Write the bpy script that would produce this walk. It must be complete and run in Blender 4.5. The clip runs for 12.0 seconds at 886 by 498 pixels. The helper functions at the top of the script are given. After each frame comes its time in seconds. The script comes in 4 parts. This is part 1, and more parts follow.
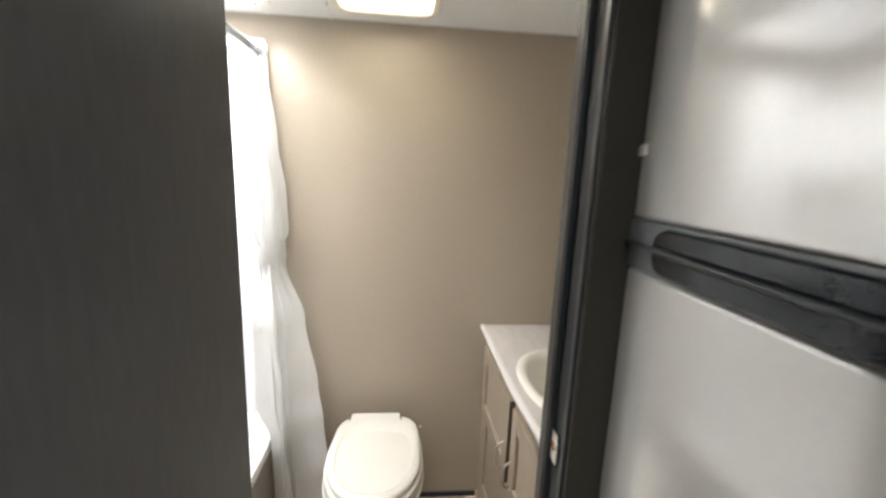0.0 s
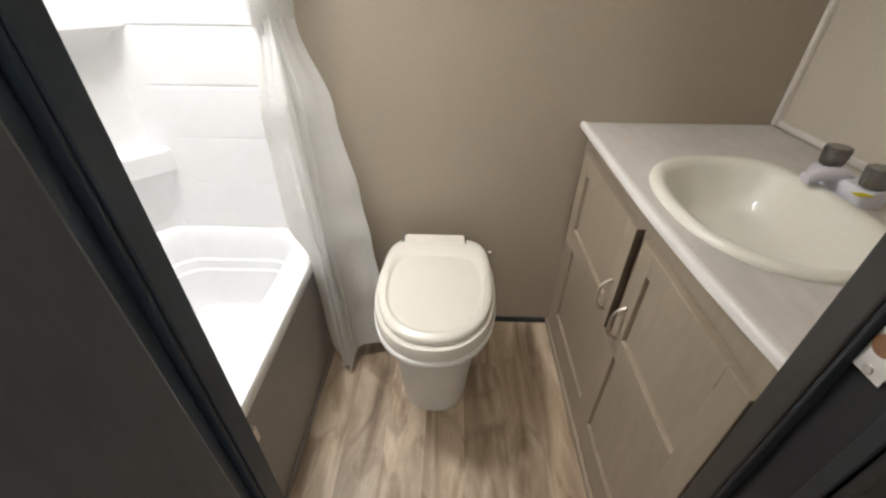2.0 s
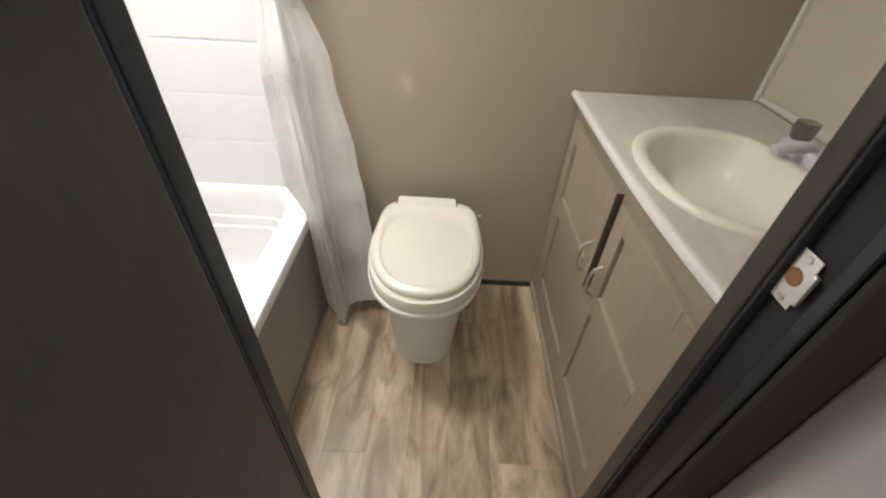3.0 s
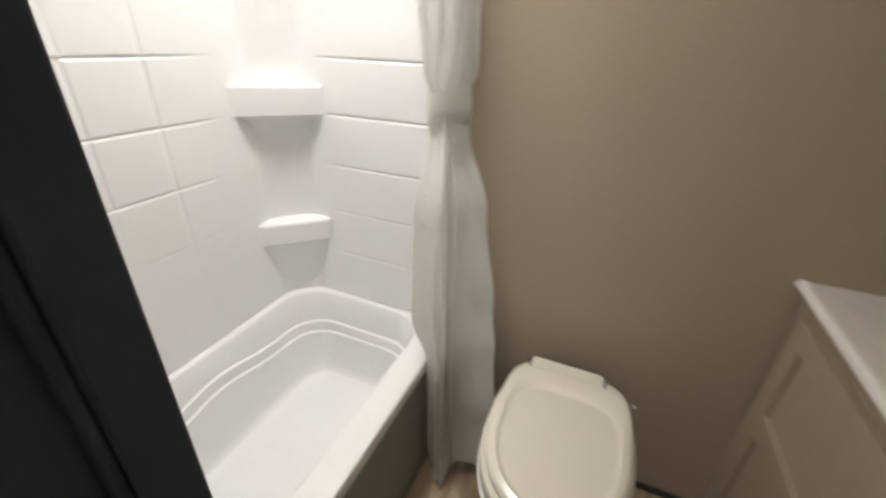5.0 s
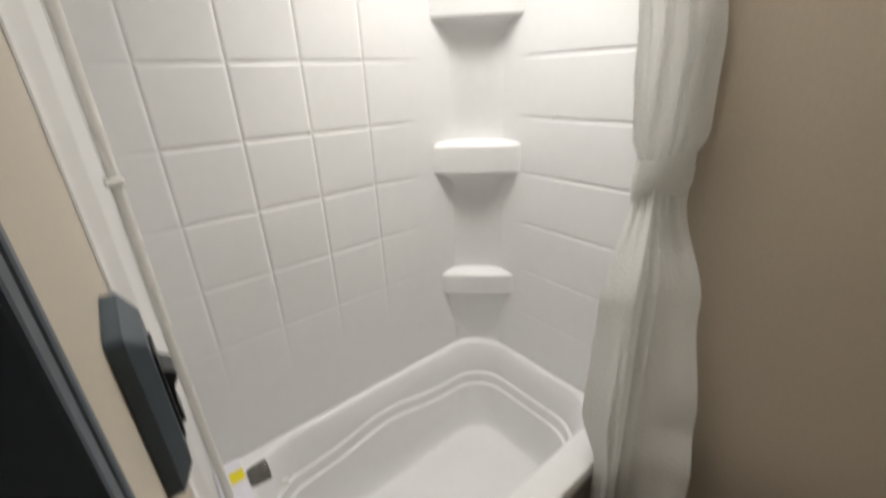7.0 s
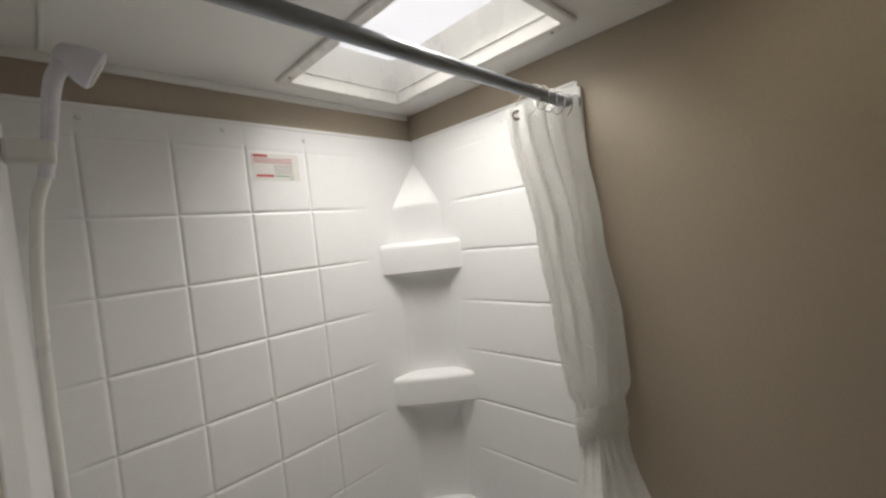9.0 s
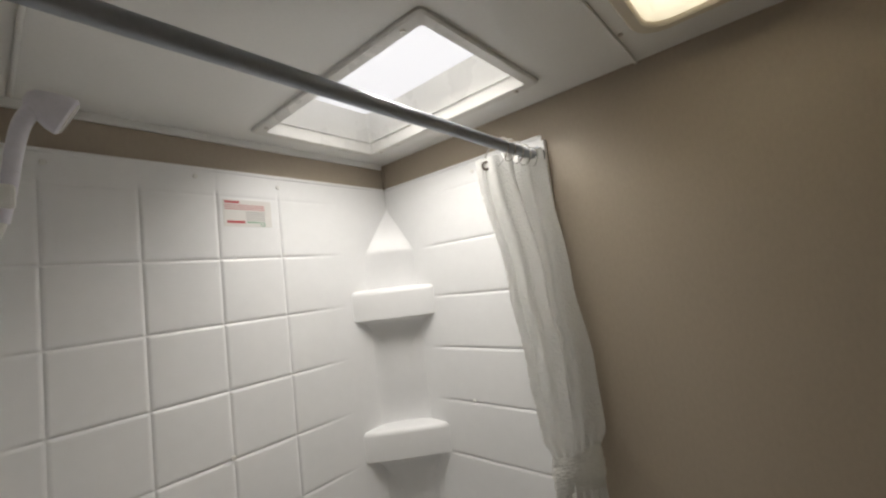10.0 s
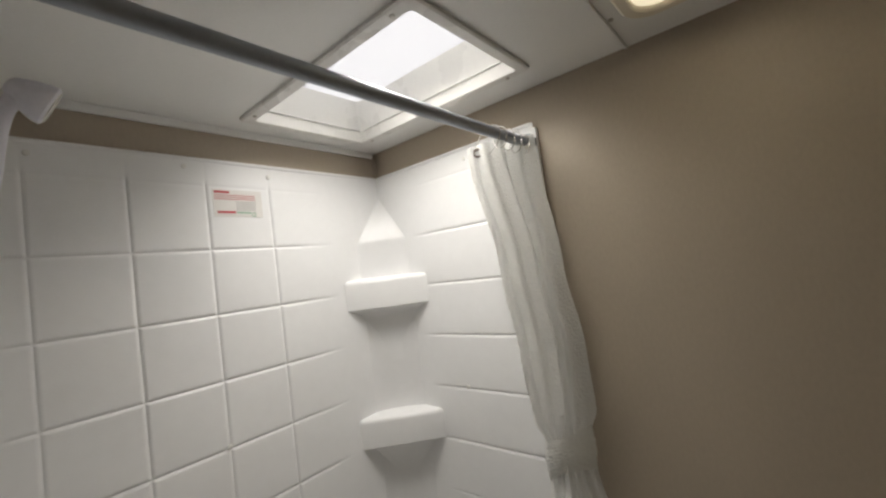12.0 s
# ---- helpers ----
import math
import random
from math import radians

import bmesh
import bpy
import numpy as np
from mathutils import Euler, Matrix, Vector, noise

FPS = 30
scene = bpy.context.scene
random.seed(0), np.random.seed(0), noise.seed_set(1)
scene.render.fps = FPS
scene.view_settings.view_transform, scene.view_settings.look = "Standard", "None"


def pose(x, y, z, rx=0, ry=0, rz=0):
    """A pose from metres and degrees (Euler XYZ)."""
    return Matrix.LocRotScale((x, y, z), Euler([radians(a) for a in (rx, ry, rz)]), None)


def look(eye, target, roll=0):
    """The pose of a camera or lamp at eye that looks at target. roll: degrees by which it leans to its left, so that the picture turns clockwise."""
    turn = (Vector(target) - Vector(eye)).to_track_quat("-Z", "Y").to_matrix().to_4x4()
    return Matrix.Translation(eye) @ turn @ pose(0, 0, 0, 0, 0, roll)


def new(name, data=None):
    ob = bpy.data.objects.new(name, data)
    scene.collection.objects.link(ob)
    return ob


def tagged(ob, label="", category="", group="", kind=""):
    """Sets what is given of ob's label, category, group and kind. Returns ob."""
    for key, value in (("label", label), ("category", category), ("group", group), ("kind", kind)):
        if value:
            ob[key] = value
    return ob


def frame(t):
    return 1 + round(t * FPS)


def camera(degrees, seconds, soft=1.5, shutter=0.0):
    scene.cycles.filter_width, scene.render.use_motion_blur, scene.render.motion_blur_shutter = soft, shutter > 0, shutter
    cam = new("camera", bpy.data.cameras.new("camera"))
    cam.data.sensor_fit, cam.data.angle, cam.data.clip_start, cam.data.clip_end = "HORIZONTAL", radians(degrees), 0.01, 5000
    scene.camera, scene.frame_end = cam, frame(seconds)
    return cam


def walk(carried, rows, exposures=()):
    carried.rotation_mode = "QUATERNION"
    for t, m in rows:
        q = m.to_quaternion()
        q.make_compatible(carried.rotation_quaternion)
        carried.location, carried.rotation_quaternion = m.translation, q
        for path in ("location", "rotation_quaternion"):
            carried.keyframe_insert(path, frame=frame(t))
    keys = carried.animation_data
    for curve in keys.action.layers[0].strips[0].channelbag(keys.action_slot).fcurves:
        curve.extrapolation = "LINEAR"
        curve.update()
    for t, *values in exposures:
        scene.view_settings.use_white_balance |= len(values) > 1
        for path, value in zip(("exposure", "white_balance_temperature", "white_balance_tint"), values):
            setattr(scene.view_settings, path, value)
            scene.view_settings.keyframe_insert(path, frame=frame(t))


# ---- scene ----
cam = camera(95.1, 12.0, 2.3, 0.4)
PATH = [
    (0, (-0.145, 0.231, 1.511), (0.039, 2.188, 1.138), 2.3),
    (0.5, (-0.186, 0.406, 1.458), (-0.052, 2.287, 0.793), 1.8),
    (1, (-0.216, 0.485, 1.39), (-0.042, 2.278, 0.521), 4.5),
    (1.5, (-0.207, 0.595, 1.311), (-0.177, 2.269, 0.216), 1.2),
    (2, (-0.199, 0.656, 1.265), (-0.236, 2.278, 0.096), 0.5),
    (2.5, (-0.195, 0.627, 1.252), (-0.189, 2.185, -0.003), 2.0),
    (2.7, (-0.199, 0.588, 1.262), (-0.178, 2.126, -0.017), 3.0),
    (4.5, (-0.175, 0.671, 1.295), (-0.341, 2.335, 0.197), 0.9),
    (5, (-0.263, 0.836, 1.322), (-0.935, 2.482, 0.406), 2.2),
    (5.5, (-0.321, 0.906, 1.286), (-1.404, 2.122, 0.125), 2.8),
    (6, (-0.327, 0.935, 1.28), (-1.51, 1.978, 0.05), 3.9),
    (6.5, (-0.309, 0.943, 1.28), (-1.505, 1.997, 0.074), 3.5),
    (7, (-0.305, 0.943, 1.38), (-1.742, 2.094, 0.599), -2.3),
    (7.5, (-0.306, 0.929, 1.485), (-1.826, 2.144, 1.026), -3.6),
    (7.7, (-0.289, 0.928, 1.522), (-1.821, 2.165, 1.172), -4.1),
    (9.3, (-0.24, 0.954, 1.635), (-1.615, 2.406, 1.664), -6.1),
    (9.5, (-0.24, 0.955, 1.635), (-1.555, 2.46, 1.72), -4.8),
    (10, (-0.233, 0.946, 1.628), (-1.534, 2.458, 1.78), -6.5),
    (10.5, (-0.233, 0.946, 1.627), (-1.544, 2.451, 1.754), -7.0),
    (11, (-0.232, 0.945, 1.627), (-1.501, 2.485, 1.76), -8.5),
    (11.5, (-0.229, 0.942, 1.623), (-1.481, 2.495, 1.759), -8.8),
    (12, (-0.231, 0.944, 1.625), (-1.512, 2.477, 1.72), -7.2),
]
EXPOSURE = [(0, 1.78, 6250, 10), (0.5, 1.78, 6250, 10), (1.0, 1.76, 6200, 10), (1.5, 1.70, 6100, 10), (2.0, 1.42, 6400, 10), (2.5, 1.36, 6700, 10), (4.5, 1.55, 5850, 10), (5.0, 0.68, 6800, 10), (6.0, 0.64, 6700, 10), (6.5, 0.62, 6700, 10), (7.5, -0.16, 6850, 10), (9.3, -0.50, 6800, 10), (12, -0.50, 6850, 10)]
walk(cam, [(t, look(eye, target, roll)) for t, eye, target, roll in PATH], EXPOSURE)

# ---- world, large lights ----
world = bpy.data.worlds.new("world")
scene.world = world
world.use_nodes = True
wn = world.node_tree.nodes
sky = wn.new("ShaderNodeTexSky")
sky.sky_type = "NISHITA"
sky.sun_disc = False
sky.sun_elevation, sky.sun_rotation = radians(63), radians(140)
wn["Background"].inputs["Strength"].default_value = 0.15
world.node_tree.links.new(sky.outputs[0], wn["Background"].inputs[0])


def lamp(name, kind, m, power, color, **more):
    d = bpy.data.lights.new(name, kind)
    d.energy, d.color = power, color
    for k, v in more.items():
        if k == "shape":
            d.shape = v
        elif k == "size":
            d.size = v
        elif k == "size_y":
            d.size_y = v
        elif k == "angle":
            d.angle = v
        elif k == "spread":
            d.spread = v
    ob = new(name, d)
    ob.matrix_world = m
    return ob


CEIL = 2.054
ROOF = 2.168
lamp("sun", "SUN", look((2, -1.4, 6), (0, 1, 0)), 5.0, (1, 0.95, 0.88), angle=radians(0.5))
# daylight in the two roof openings; the hall one is an added, unseen fill
lamp("skylight_daylight", "AREA", pose(-0.858, 1.550, ROOF - 0.008), 5.1, (1.0, 0.985, 0.957), shape="RECTANGLE", size=0.40, size_y=0.205, spread=radians(132))
lamp("vent_daylight", "AREA", pose(-0.226, 1.59, ROOF - 0.03), 0.95, (1.0, 0.96, 0.89), shape="RECTANGLE", size=0.25, size_y=0.25)
lamp("hall_fill", "AREA", pose(-0.30, -0.62, CEIL - 0.035), 6.4, (1.0, 0.95, 0.88), shape="RECTANGLE", size=0.55, size_y=0.55)


# ---- materials ----
def mat(name, color, rough=0.5, metal=0.0, vary=0.08, scale=6.0, grain=120.0, bump=0.0, bump_scale=None, spec=0.5, coat=0.0, random_tone=0.0, stretch=(1, 1, 1), second=None):
    """A procedural surface: two scales of colour change, roughness change and fine relief."""
    m = bpy.data.materials.new(name)
    m.use_nodes = True
    nt = m.node_tree
    n, l = nt.nodes, nt.links
    b = n["Principled BSDF"]
    b.inputs["Metallic"].default_value = metal
    b.inputs["Specular IOR Level"].default_value = spec
    b.inputs["Coat Weight"].default_value = coat
    co = n.new("ShaderNodeTexCoord")
    mp = n.new("ShaderNodeMapping")
    mp.inputs["Scale"].default_value = stretch
    l.new(co.outputs["Object"], mp.inputs["Vector"])
    big, fine = n.new("ShaderNodeTexNoise"), n.new("ShaderNodeTexNoise")
    big.inputs["Scale"].default_value, big.inputs["Detail"].default_value = scale, 4
    fine.inputs["Scale"].default_value, fine.inputs["Detail"].default_value = grain, 3
    for t in (big, fine):
        l.new(mp.outputs[0], t.inputs["Vector"])
    mix = n.new("ShaderNodeMix")
    mix.data_type = "RGBA"
    dark = second or tuple(c * (1 - vary) for c in color)
    light = tuple(min(1, c * (1 + vary)) for c in color)
    mix.inputs[6].default_value, mix.inputs[7].default_value = (*dark, 1), (*light, 1)
    add = n.new("ShaderNodeMath")
    add.operation = "MULTIPLY_ADD"
    add.inputs[1].default_value = 0.5
    half = n.new("ShaderNodeMath")
    half.operation = "MULTIPLY"
    half.inputs[1].default_value = 0.5
    l.new(fine.outputs[0], half.inputs[0])
    l.new(big.outputs[0], add.inputs[0])
    l.new(half.outputs[0], add.inputs[2])
    ramp = n.new("ShaderNodeMapRange")
    ramp.inputs[1].default_value, ramp.inputs[2].default_value = 0.32, 0.68
    l.new(add.outputs[0], ramp.inputs[0])
    l.new(ramp.outputs[0], mix.inputs[0])
    out = mix.outputs[2]
    if random_tone:
        info, hsv = n.new("ShaderNodeObjectInfo"), n.new("ShaderNodeHueSaturation")
        rr = n.new("ShaderNodeMapRange")
        rr.inputs[3].default_value, rr.inputs[4].default_value = 1 - random_tone, 1 + random_tone
        l.new(info.outputs["Random"], rr.inputs[0])
        l.new(rr.outputs[0], hsv.inputs["Value"])
        l.new(out, hsv.inputs["Color"])
        out = hsv.outputs[0]
    l.new(out, b.inputs["Base Color"])
    rg = n.new("ShaderNodeMapRange")
    rg.inputs[3].default_value, rg.inputs[4].default_value = max(0.02, rough * 0.85), min(1, rough * 1.15)
    l.new(big.outputs[0], rg.inputs[0])
    l.new(rg.outputs[0], b.inputs["Roughness"])
    if bump:
        bp, src = n.new("ShaderNodeBump"), fine
        if bump_scale:
            src = n.new("ShaderNodeTexNoise")
            src.inputs["Scale"].default_value = bump_scale
            l.new(mp.outputs[0], src.inputs["Vector"])
        bp.inputs["Strength"].default_value, bp.inputs["Distance"].default_value = bump, 0.002
        l.new(src.outputs[0], bp.inputs["Height"])
        l.new(bp.outputs[0], b.inputs["Normal"])
    return m


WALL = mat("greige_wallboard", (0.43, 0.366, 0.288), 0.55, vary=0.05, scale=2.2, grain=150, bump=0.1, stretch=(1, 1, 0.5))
# paler greige: light on the east and south walls put into the colour
LITWALL = mat("pale_lit_wallboard", (0.66, 0.595, 0.50), 0.55, vary=0.04, scale=3, grain=260, bump=0.15)
CEILING = mat("ceiling_board", (0.87, 0.87, 0.85), 0.5, vary=0.02, scale=4, grain=180, bump=0.08)
FIBREGLASS = mat("white_fibreglass", (0.86, 0.86, 0.86), 0.36, vary=0.015, scale=5, grain=40, bump=0.12, bump_scale=14)
WHITE = mat("white_plastic", (0.80, 0.79, 0.76), 0.28, vary=0.02, scale=8, grain=90)
TOILETWHITE = mat("white_toilet_plastic", (0.78, 0.765, 0.73), 0.55, vary=0.015, scale=6, grain=60, spec=0.25)
BISQUE = mat("bisque_plastic", (0.74, 0.705, 0.63), 0.25, vary=0.02, scale=8, grain=90, coat=0.2)
SINKWHITE = mat("cream_sink_plastic", (0.90, 0.875, 0.79), 0.3, vary=0.02, scale=8, grain=90, coat=0.3)
LILAC = mat("lilac_protective_film", (0.76, 0.745, 0.82), 0.3, vary=0.05, scale=30, grain=90, bump=0.3, bump_scale=60)
CABINET = mat("taupe_cabinet_laminate", (0.360, 0.298, 0.226), 0.48, vary=0.085, scale=5.0, grain=45, bump=0.08, stretch=(1, 1.2, 0.16))
RAWEDGE = mat("dark_raw_edge", (0.11, 0.078, 0.055), 0.6, vary=0.12, scale=20)
DARKMETAL = mat("dark_bracket_metal", (0.20, 0.175, 0.15), 0.4, 0.8, vary=0.08, scale=20)
# for unseen hall walls, darkened to dim what the refrigerator reflects
DARKHALL = mat("dark_unseen_hall", (0.14, 0.12, 0.105), 0.5, vary=0.15, scale=4, grain=60, bump=0.1, stretch=(1, 1, 0.25))
COUNTER = mat("pale_marbled_counter", (0.68, 0.635, 0.60), 0.34, vary=0.09, scale=7, grain=40, stretch=(1, 0.4, 1))
EDGE = mat("white_counter_edge", (0.80, 0.77, 0.74), 0.35, vary=0.03)
SKIRT = mat("grey_skirt_board", (0.345, 0.325, 0.305), 0.5, vary=0.05, scale=3, grain=120, bump=0.1)
CASING = mat("olive_black_casing", (0.040, 0.038, 0.032), 0.65, vary=0.1, scale=4, grain=90, bump=0.06, spec=0.2)
DARKDOOR = mat("dark_slate_door", (0.104, 0.112, 0.124), 0.45, vary=0.15, scale=3, grain=90, bump=0.1, stretch=(1, 1, 0.2))
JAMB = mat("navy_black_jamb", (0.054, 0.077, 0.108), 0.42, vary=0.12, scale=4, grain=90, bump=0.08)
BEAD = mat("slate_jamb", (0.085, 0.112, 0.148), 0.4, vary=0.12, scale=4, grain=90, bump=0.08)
# right jamb: the shade on it is put into this darker colour
SHADOWJAMB = mat("shaded_jamb", (0.026, 0.026, 0.028), 0.5, vary=0.1, scale=4, grain=90, bump=0.06, spec=0.3)
STOP = mat("grey_brown_stop", (0.045, 0.040, 0.035), 0.45, vary=0.1)
BLACK = mat("black_plastic", (0.022, 0.026, 0.03), 0.38, vary=0.1, scale=20)
SLATE = mat("slate_switch_plastic", (0.058, 0.084, 0.112), 0.42, vary=0.1, scale=20, grain=200, bump=0.1)
CHROME = mat("chrome", (0.75, 0.74, 0.72), 0.15, 1.0, vary=0.03)
NICKEL = mat("brushed_nickel", (0.62, 0.59, 0.55), 0.28, 1.0, vary=0.05)
STEEL = mat("strike_plate_steel", (0.80, 0.78, 0.74), 0.35, 0.9, vary=0.05)
FOIL = mat("bright_foil", (0.84, 0.81, 0.75), 0.24, 1.0, vary=0.06, scale=20, bump=0.2, bump_scale=50)
BRASS = mat("exposed_latch_wood", (0.30, 0.15, 0.07), 0.6, vary=0.2)
RODMETAL = mat("grey_rod_metal", (0.32, 0.345, 0.385), 0.42, 0.6, vary=0.06, scale=12)
YELLOW = mat("yellow_label", (0.80, 0.68, 0.02), 0.5, vary=0.03)
PAPER = mat("label_paper", (0.78, 0.76, 0.73), 0.5, vary=0.03)
RED = mat("red_ink", (0.55, 0.09, 0.10), 0.5, vary=0.05)
GREEN = mat("green_ink", (0.16, 0.38, 0.24), 0.5, vary=0.05)
GREY = mat("grey_ink", (0.35, 0.34, 0.33), 0.5, vary=0.05)
FRIDGE = mat("pale_fridge_enamel", (0.66, 0.65, 0.62), 0.13, 0.2, vary=0.03, scale=3)
HANDLEGREY = mat("dark_grey_plastic", (0.17, 0.18, 0.185), 0.5, vary=0.1)
FRIDGEBLACK = mat("gloss_black_handle", (0.008, 0.011, 0.015), 0.12, vary=0.1, spec=0.35)
TRIMWHITE = mat("white_corner_trim", (0.80, 0.76, 0.70), 0.45, vary=0.03)
CREAM = mat("cream_vent_plastic", (0.80, 0.74, 0.62), 0.4, vary=0.03)


def smoked():
    m = bpy.data.materials.new("smoked_acrylic")
    m.use_nodes = True
    b = m.node_tree.nodes["Principled BSDF"]
    b.inputs["Base Color"].default_value = (0.23, 0.215, 0.20, 1)
    b.inputs["Roughness"].default_value = 0.06
    b.inputs["Transmission Weight"].default_value = 0.7
    b.inputs["Coat Weight"].default_value = 0.6
    b.inputs["IOR"].default_value = 1.49
    return m


def curtain_cloth():
    m = bpy.data.materials.new("white_waffle_cloth")
    m.use_nodes = True
    n, l = m.node_tree.nodes, m.node_tree.links
    b = n["Principled BSDF"]
    b.inputs["Roughness"].default_value = 0.75
    uv = n.new("ShaderNodeUVMap")
    uv.uv_map = "cloth"
    vor = n.new("ShaderNodeTexVoronoi")
    vor.inputs["Scale"].default_value = 120
    vor.inputs["Randomness"].default_value = 0.6
    l.new(uv.outputs[0], vor.inputs["Vector"])
    bp = n.new("ShaderNodeBump")
    bp.inputs["Strength"].default_value, bp.inputs["Distance"].default_value = 0.75, 0.0030
    l.new(vor.outputs["Distance"], bp.inputs["Height"])
    l.new(bp.outputs[0], b.inputs["Normal"])
    ns = n.new("ShaderNodeTexNoise")
    ns.inputs["Scale"].default_value = 4
    l.new(uv.outputs[0], ns.inputs["Vector"])
    mx = n.new("ShaderNodeMix")
    mx.data_type = "RGBA"
    mx.inputs[6].default_value, mx.inputs[7].default_value = (0.88, 0.875, 0.85, 1), (0.92, 0.915, 0.90, 1)
    l.new(ns.outputs[0], mx.inputs[0])
    l.new(mx.outputs[2], b.inputs["Base Color"])
    tr, mixs = n.new("ShaderNodeBsdfTranslucent"), n.new("ShaderNodeMixShader")
    tr.inputs["Color"].default_value = (0.86, 0.86, 0.84, 1)
    mixs.inputs[0].default_value = 0.45
    l.new(bp.outputs[0], tr.inputs["Normal"])
    l.new(b.outputs[0], mixs.inputs[1])
    l.new(tr.outputs[0], mixs.inputs[2])
    l.new(mixs.outputs[0], n["Material Output"].inputs["Surface"])
    return m


def plank_vinyl():
    """Printed oak vinyl: long grain along y, pale and grey-brown streaks, dark knots, each plank its own tone."""
    m = bpy.data.materials.new("weathered_oak_vinyl")
    m.use_nodes = True
    n, l = m.node_tree.nodes, m.node_tree.links
    b = n["Principled BSDF"]
    co, info = n.new("ShaderNodeTexCoord"), n.new("ShaderNodeObjectInfo")
    off = n.new("ShaderNodeVectorMath")
    off.operation = "MULTIPLY_ADD"
    comb = n.new("ShaderNodeCombineXYZ")
    for k in range(3):
        l.new(info.outputs["Random"], comb.inputs[k])
    off.inputs[1].default_value = (17, 31, 0)
    l.new(comb.outputs[0], off.inputs[0])
    l.new(co.outputs["Object"], off.inputs[2])
    mp = n.new("ShaderNodeMapping")
    mp.inputs["Scale"].default_value = (1, 0.16, 1)
    l.new(off.outputs[0], mp.inputs["Vector"])
    a, c, d = (n.new("ShaderNodeTexNoise") for _ in range(3))
    a.inputs["Scale"].default_value, a.inputs["Detail"].default_value, a.inputs["Distortion"].default_value = 13, 5, 0.9
    c.inputs["Scale"].default_value, c.inputs["Detail"].default_value = 150, 3
    l.new(mp.outputs[0], a.inputs["Vector"])
    l.new(mp.outputs[0], c.inputs["Vector"])
    mp2 = n.new("ShaderNodeMapping")
    mp2.inputs["Scale"].default_value = (1.2, 0.5, 1)
    l.new(off.outputs[0], mp2.inputs["Vector"])
    d.inputs["Scale"].default_value, d.inputs["Detail"].default_value, d.inputs["Distortion"].default_value = 9, 4, 1.2
    l.new(mp2.outputs[0], d.inputs["Vector"])
    r1 = n.new("ShaderNodeValToRGB")
    r1.color_ramp.elements[0].position, r1.color_ramp.elements[0].color = 0.30, (0.25, 0.183, 0.124, 1)
    r1.color_ramp.elements[1].position, r1.color_ramp.elements[1].color = 0.68, (0.60, 0.498, 0.376, 1)
    e = r1.color_ramp.elements.new(0.5)
    e.color = (0.445, 0.345, 0.240, 1)
    l.new(a.outputs[0], r1.inputs[0])
    r2 = n.new("ShaderNodeValToRGB")
    r2.color_ramp.elements[0].position, r2.color_ramp.elements[0].color = 0.34, (0.40, 0.34, 0.28, 1)
    r2.color_ramp.elements[1].position, r2.color_ramp.elements[1].color = 0.50, (1, 1, 1, 1)
    l.new(d.outputs[0], r2.inputs[0])
    mul = n.new("ShaderNodeMix")
    mul.data_type, mul.blend_type = "RGBA", "MULTIPLY"
    mul.inputs[0].default_value = 0.62
    l.new(r1.outputs[0], mul.inputs[6])
    l.new(r2.outputs[0], mul.inputs[7])
    r3 = n.new("ShaderNodeMapRange")
    r3.inputs[1].default_value, r3.inputs[2].default_value, r3.inputs[3].default_value, r3.inputs[4].default_value = 0.3, 0.7, 0.92, 1.07
    l.new(c.outputs[0], r3.inputs[0])
    r4 = n.new("ShaderNodeMapRange")
    r4.inputs[3].default_value, r4.inputs[4].default_value = 0.88, 1.10
    l.new(info.outputs["Random"], r4.inputs[0])
    vv = n.new("ShaderNodeMath")
    vv.operation = "MULTIPLY"
    l.new(r3.outputs[0], vv.inputs[0])
    l.new(r4.outputs[0], vv.inputs[1])
    hsv = n.new("ShaderNodeHueSaturation")
    l.new(vv.outputs[0], hsv.inputs["Value"])
    l.new(mul.outputs[2], hsv.inputs["Color"])
    l.new(hsv.outputs[0], b.inputs["Base Color"])
    b.inputs["Roughness"].default_value = 0.42
    bp = n.new("ShaderNodeBump")
    bp.inputs["Strength"].default_value, bp.inputs["Distance"].default_value = 0.15, 0.001
    l.new(c.outputs[0], bp.inputs["Height"])
    l.new(bp.outputs[0], b.inputs["Normal"])
    return m


def frosted(name, tint):
    m = bpy.data.materials.new(name)
    m.use_nodes = True
    n, l = m.node_tree.nodes, m.node_tree.links
    tr, mx = n.new("ShaderNodeBsdfTranslucent"), n.new("ShaderNodeMixShader")
    tr.inputs["Color"].default_value = (*tint, 1)
    mx.inputs[0].default_value = 0.92
    n["Principled BSDF"].inputs["Base Color"].default_value = (*(c * 0.94 for c in tint), 1)
    n["Principled BSDF"].inputs["Roughness"].default_value = 0.3
    l.new(n["Principled BSDF"].outputs[0], mx.inputs[1])
    l.new(tr.outputs[0], mx.inputs[2])
    l.new(mx.outputs[0], n["Material Output"].inputs["Surface"])
    return m


SMOKED, CLOTH, VINYL = smoked(), curtain_cloth(), plank_vinyl()
FROSTED = frosted("frosted_acrylic", (0.9, 0.9, 0.9))
CREAMGLOW = frosted("cream_translucent_plastic", (0.88, 0.86, 0.79))


# ---- mesh helpers ----
def part(name, bm, material, parent=None, label="", smooth=None):
    """One mesh object out of a bmesh, under a thing or a part."""
    me = bpy.data.meshes.new(name)
    bmesh.ops.recalc_face_normals(bm, faces=bm.faces)
    bm.to_mesh(me)
    bm.free()
    me.materials.append(material)
    if smooth is not None:
        me.shade_smooth()
        me.set_sharp_from_angle(angle=radians(smooth))
    ob = new(name, me)
    if parent:
        ob.parent = parent
    if label:
        ob["label"] = label
    return ob


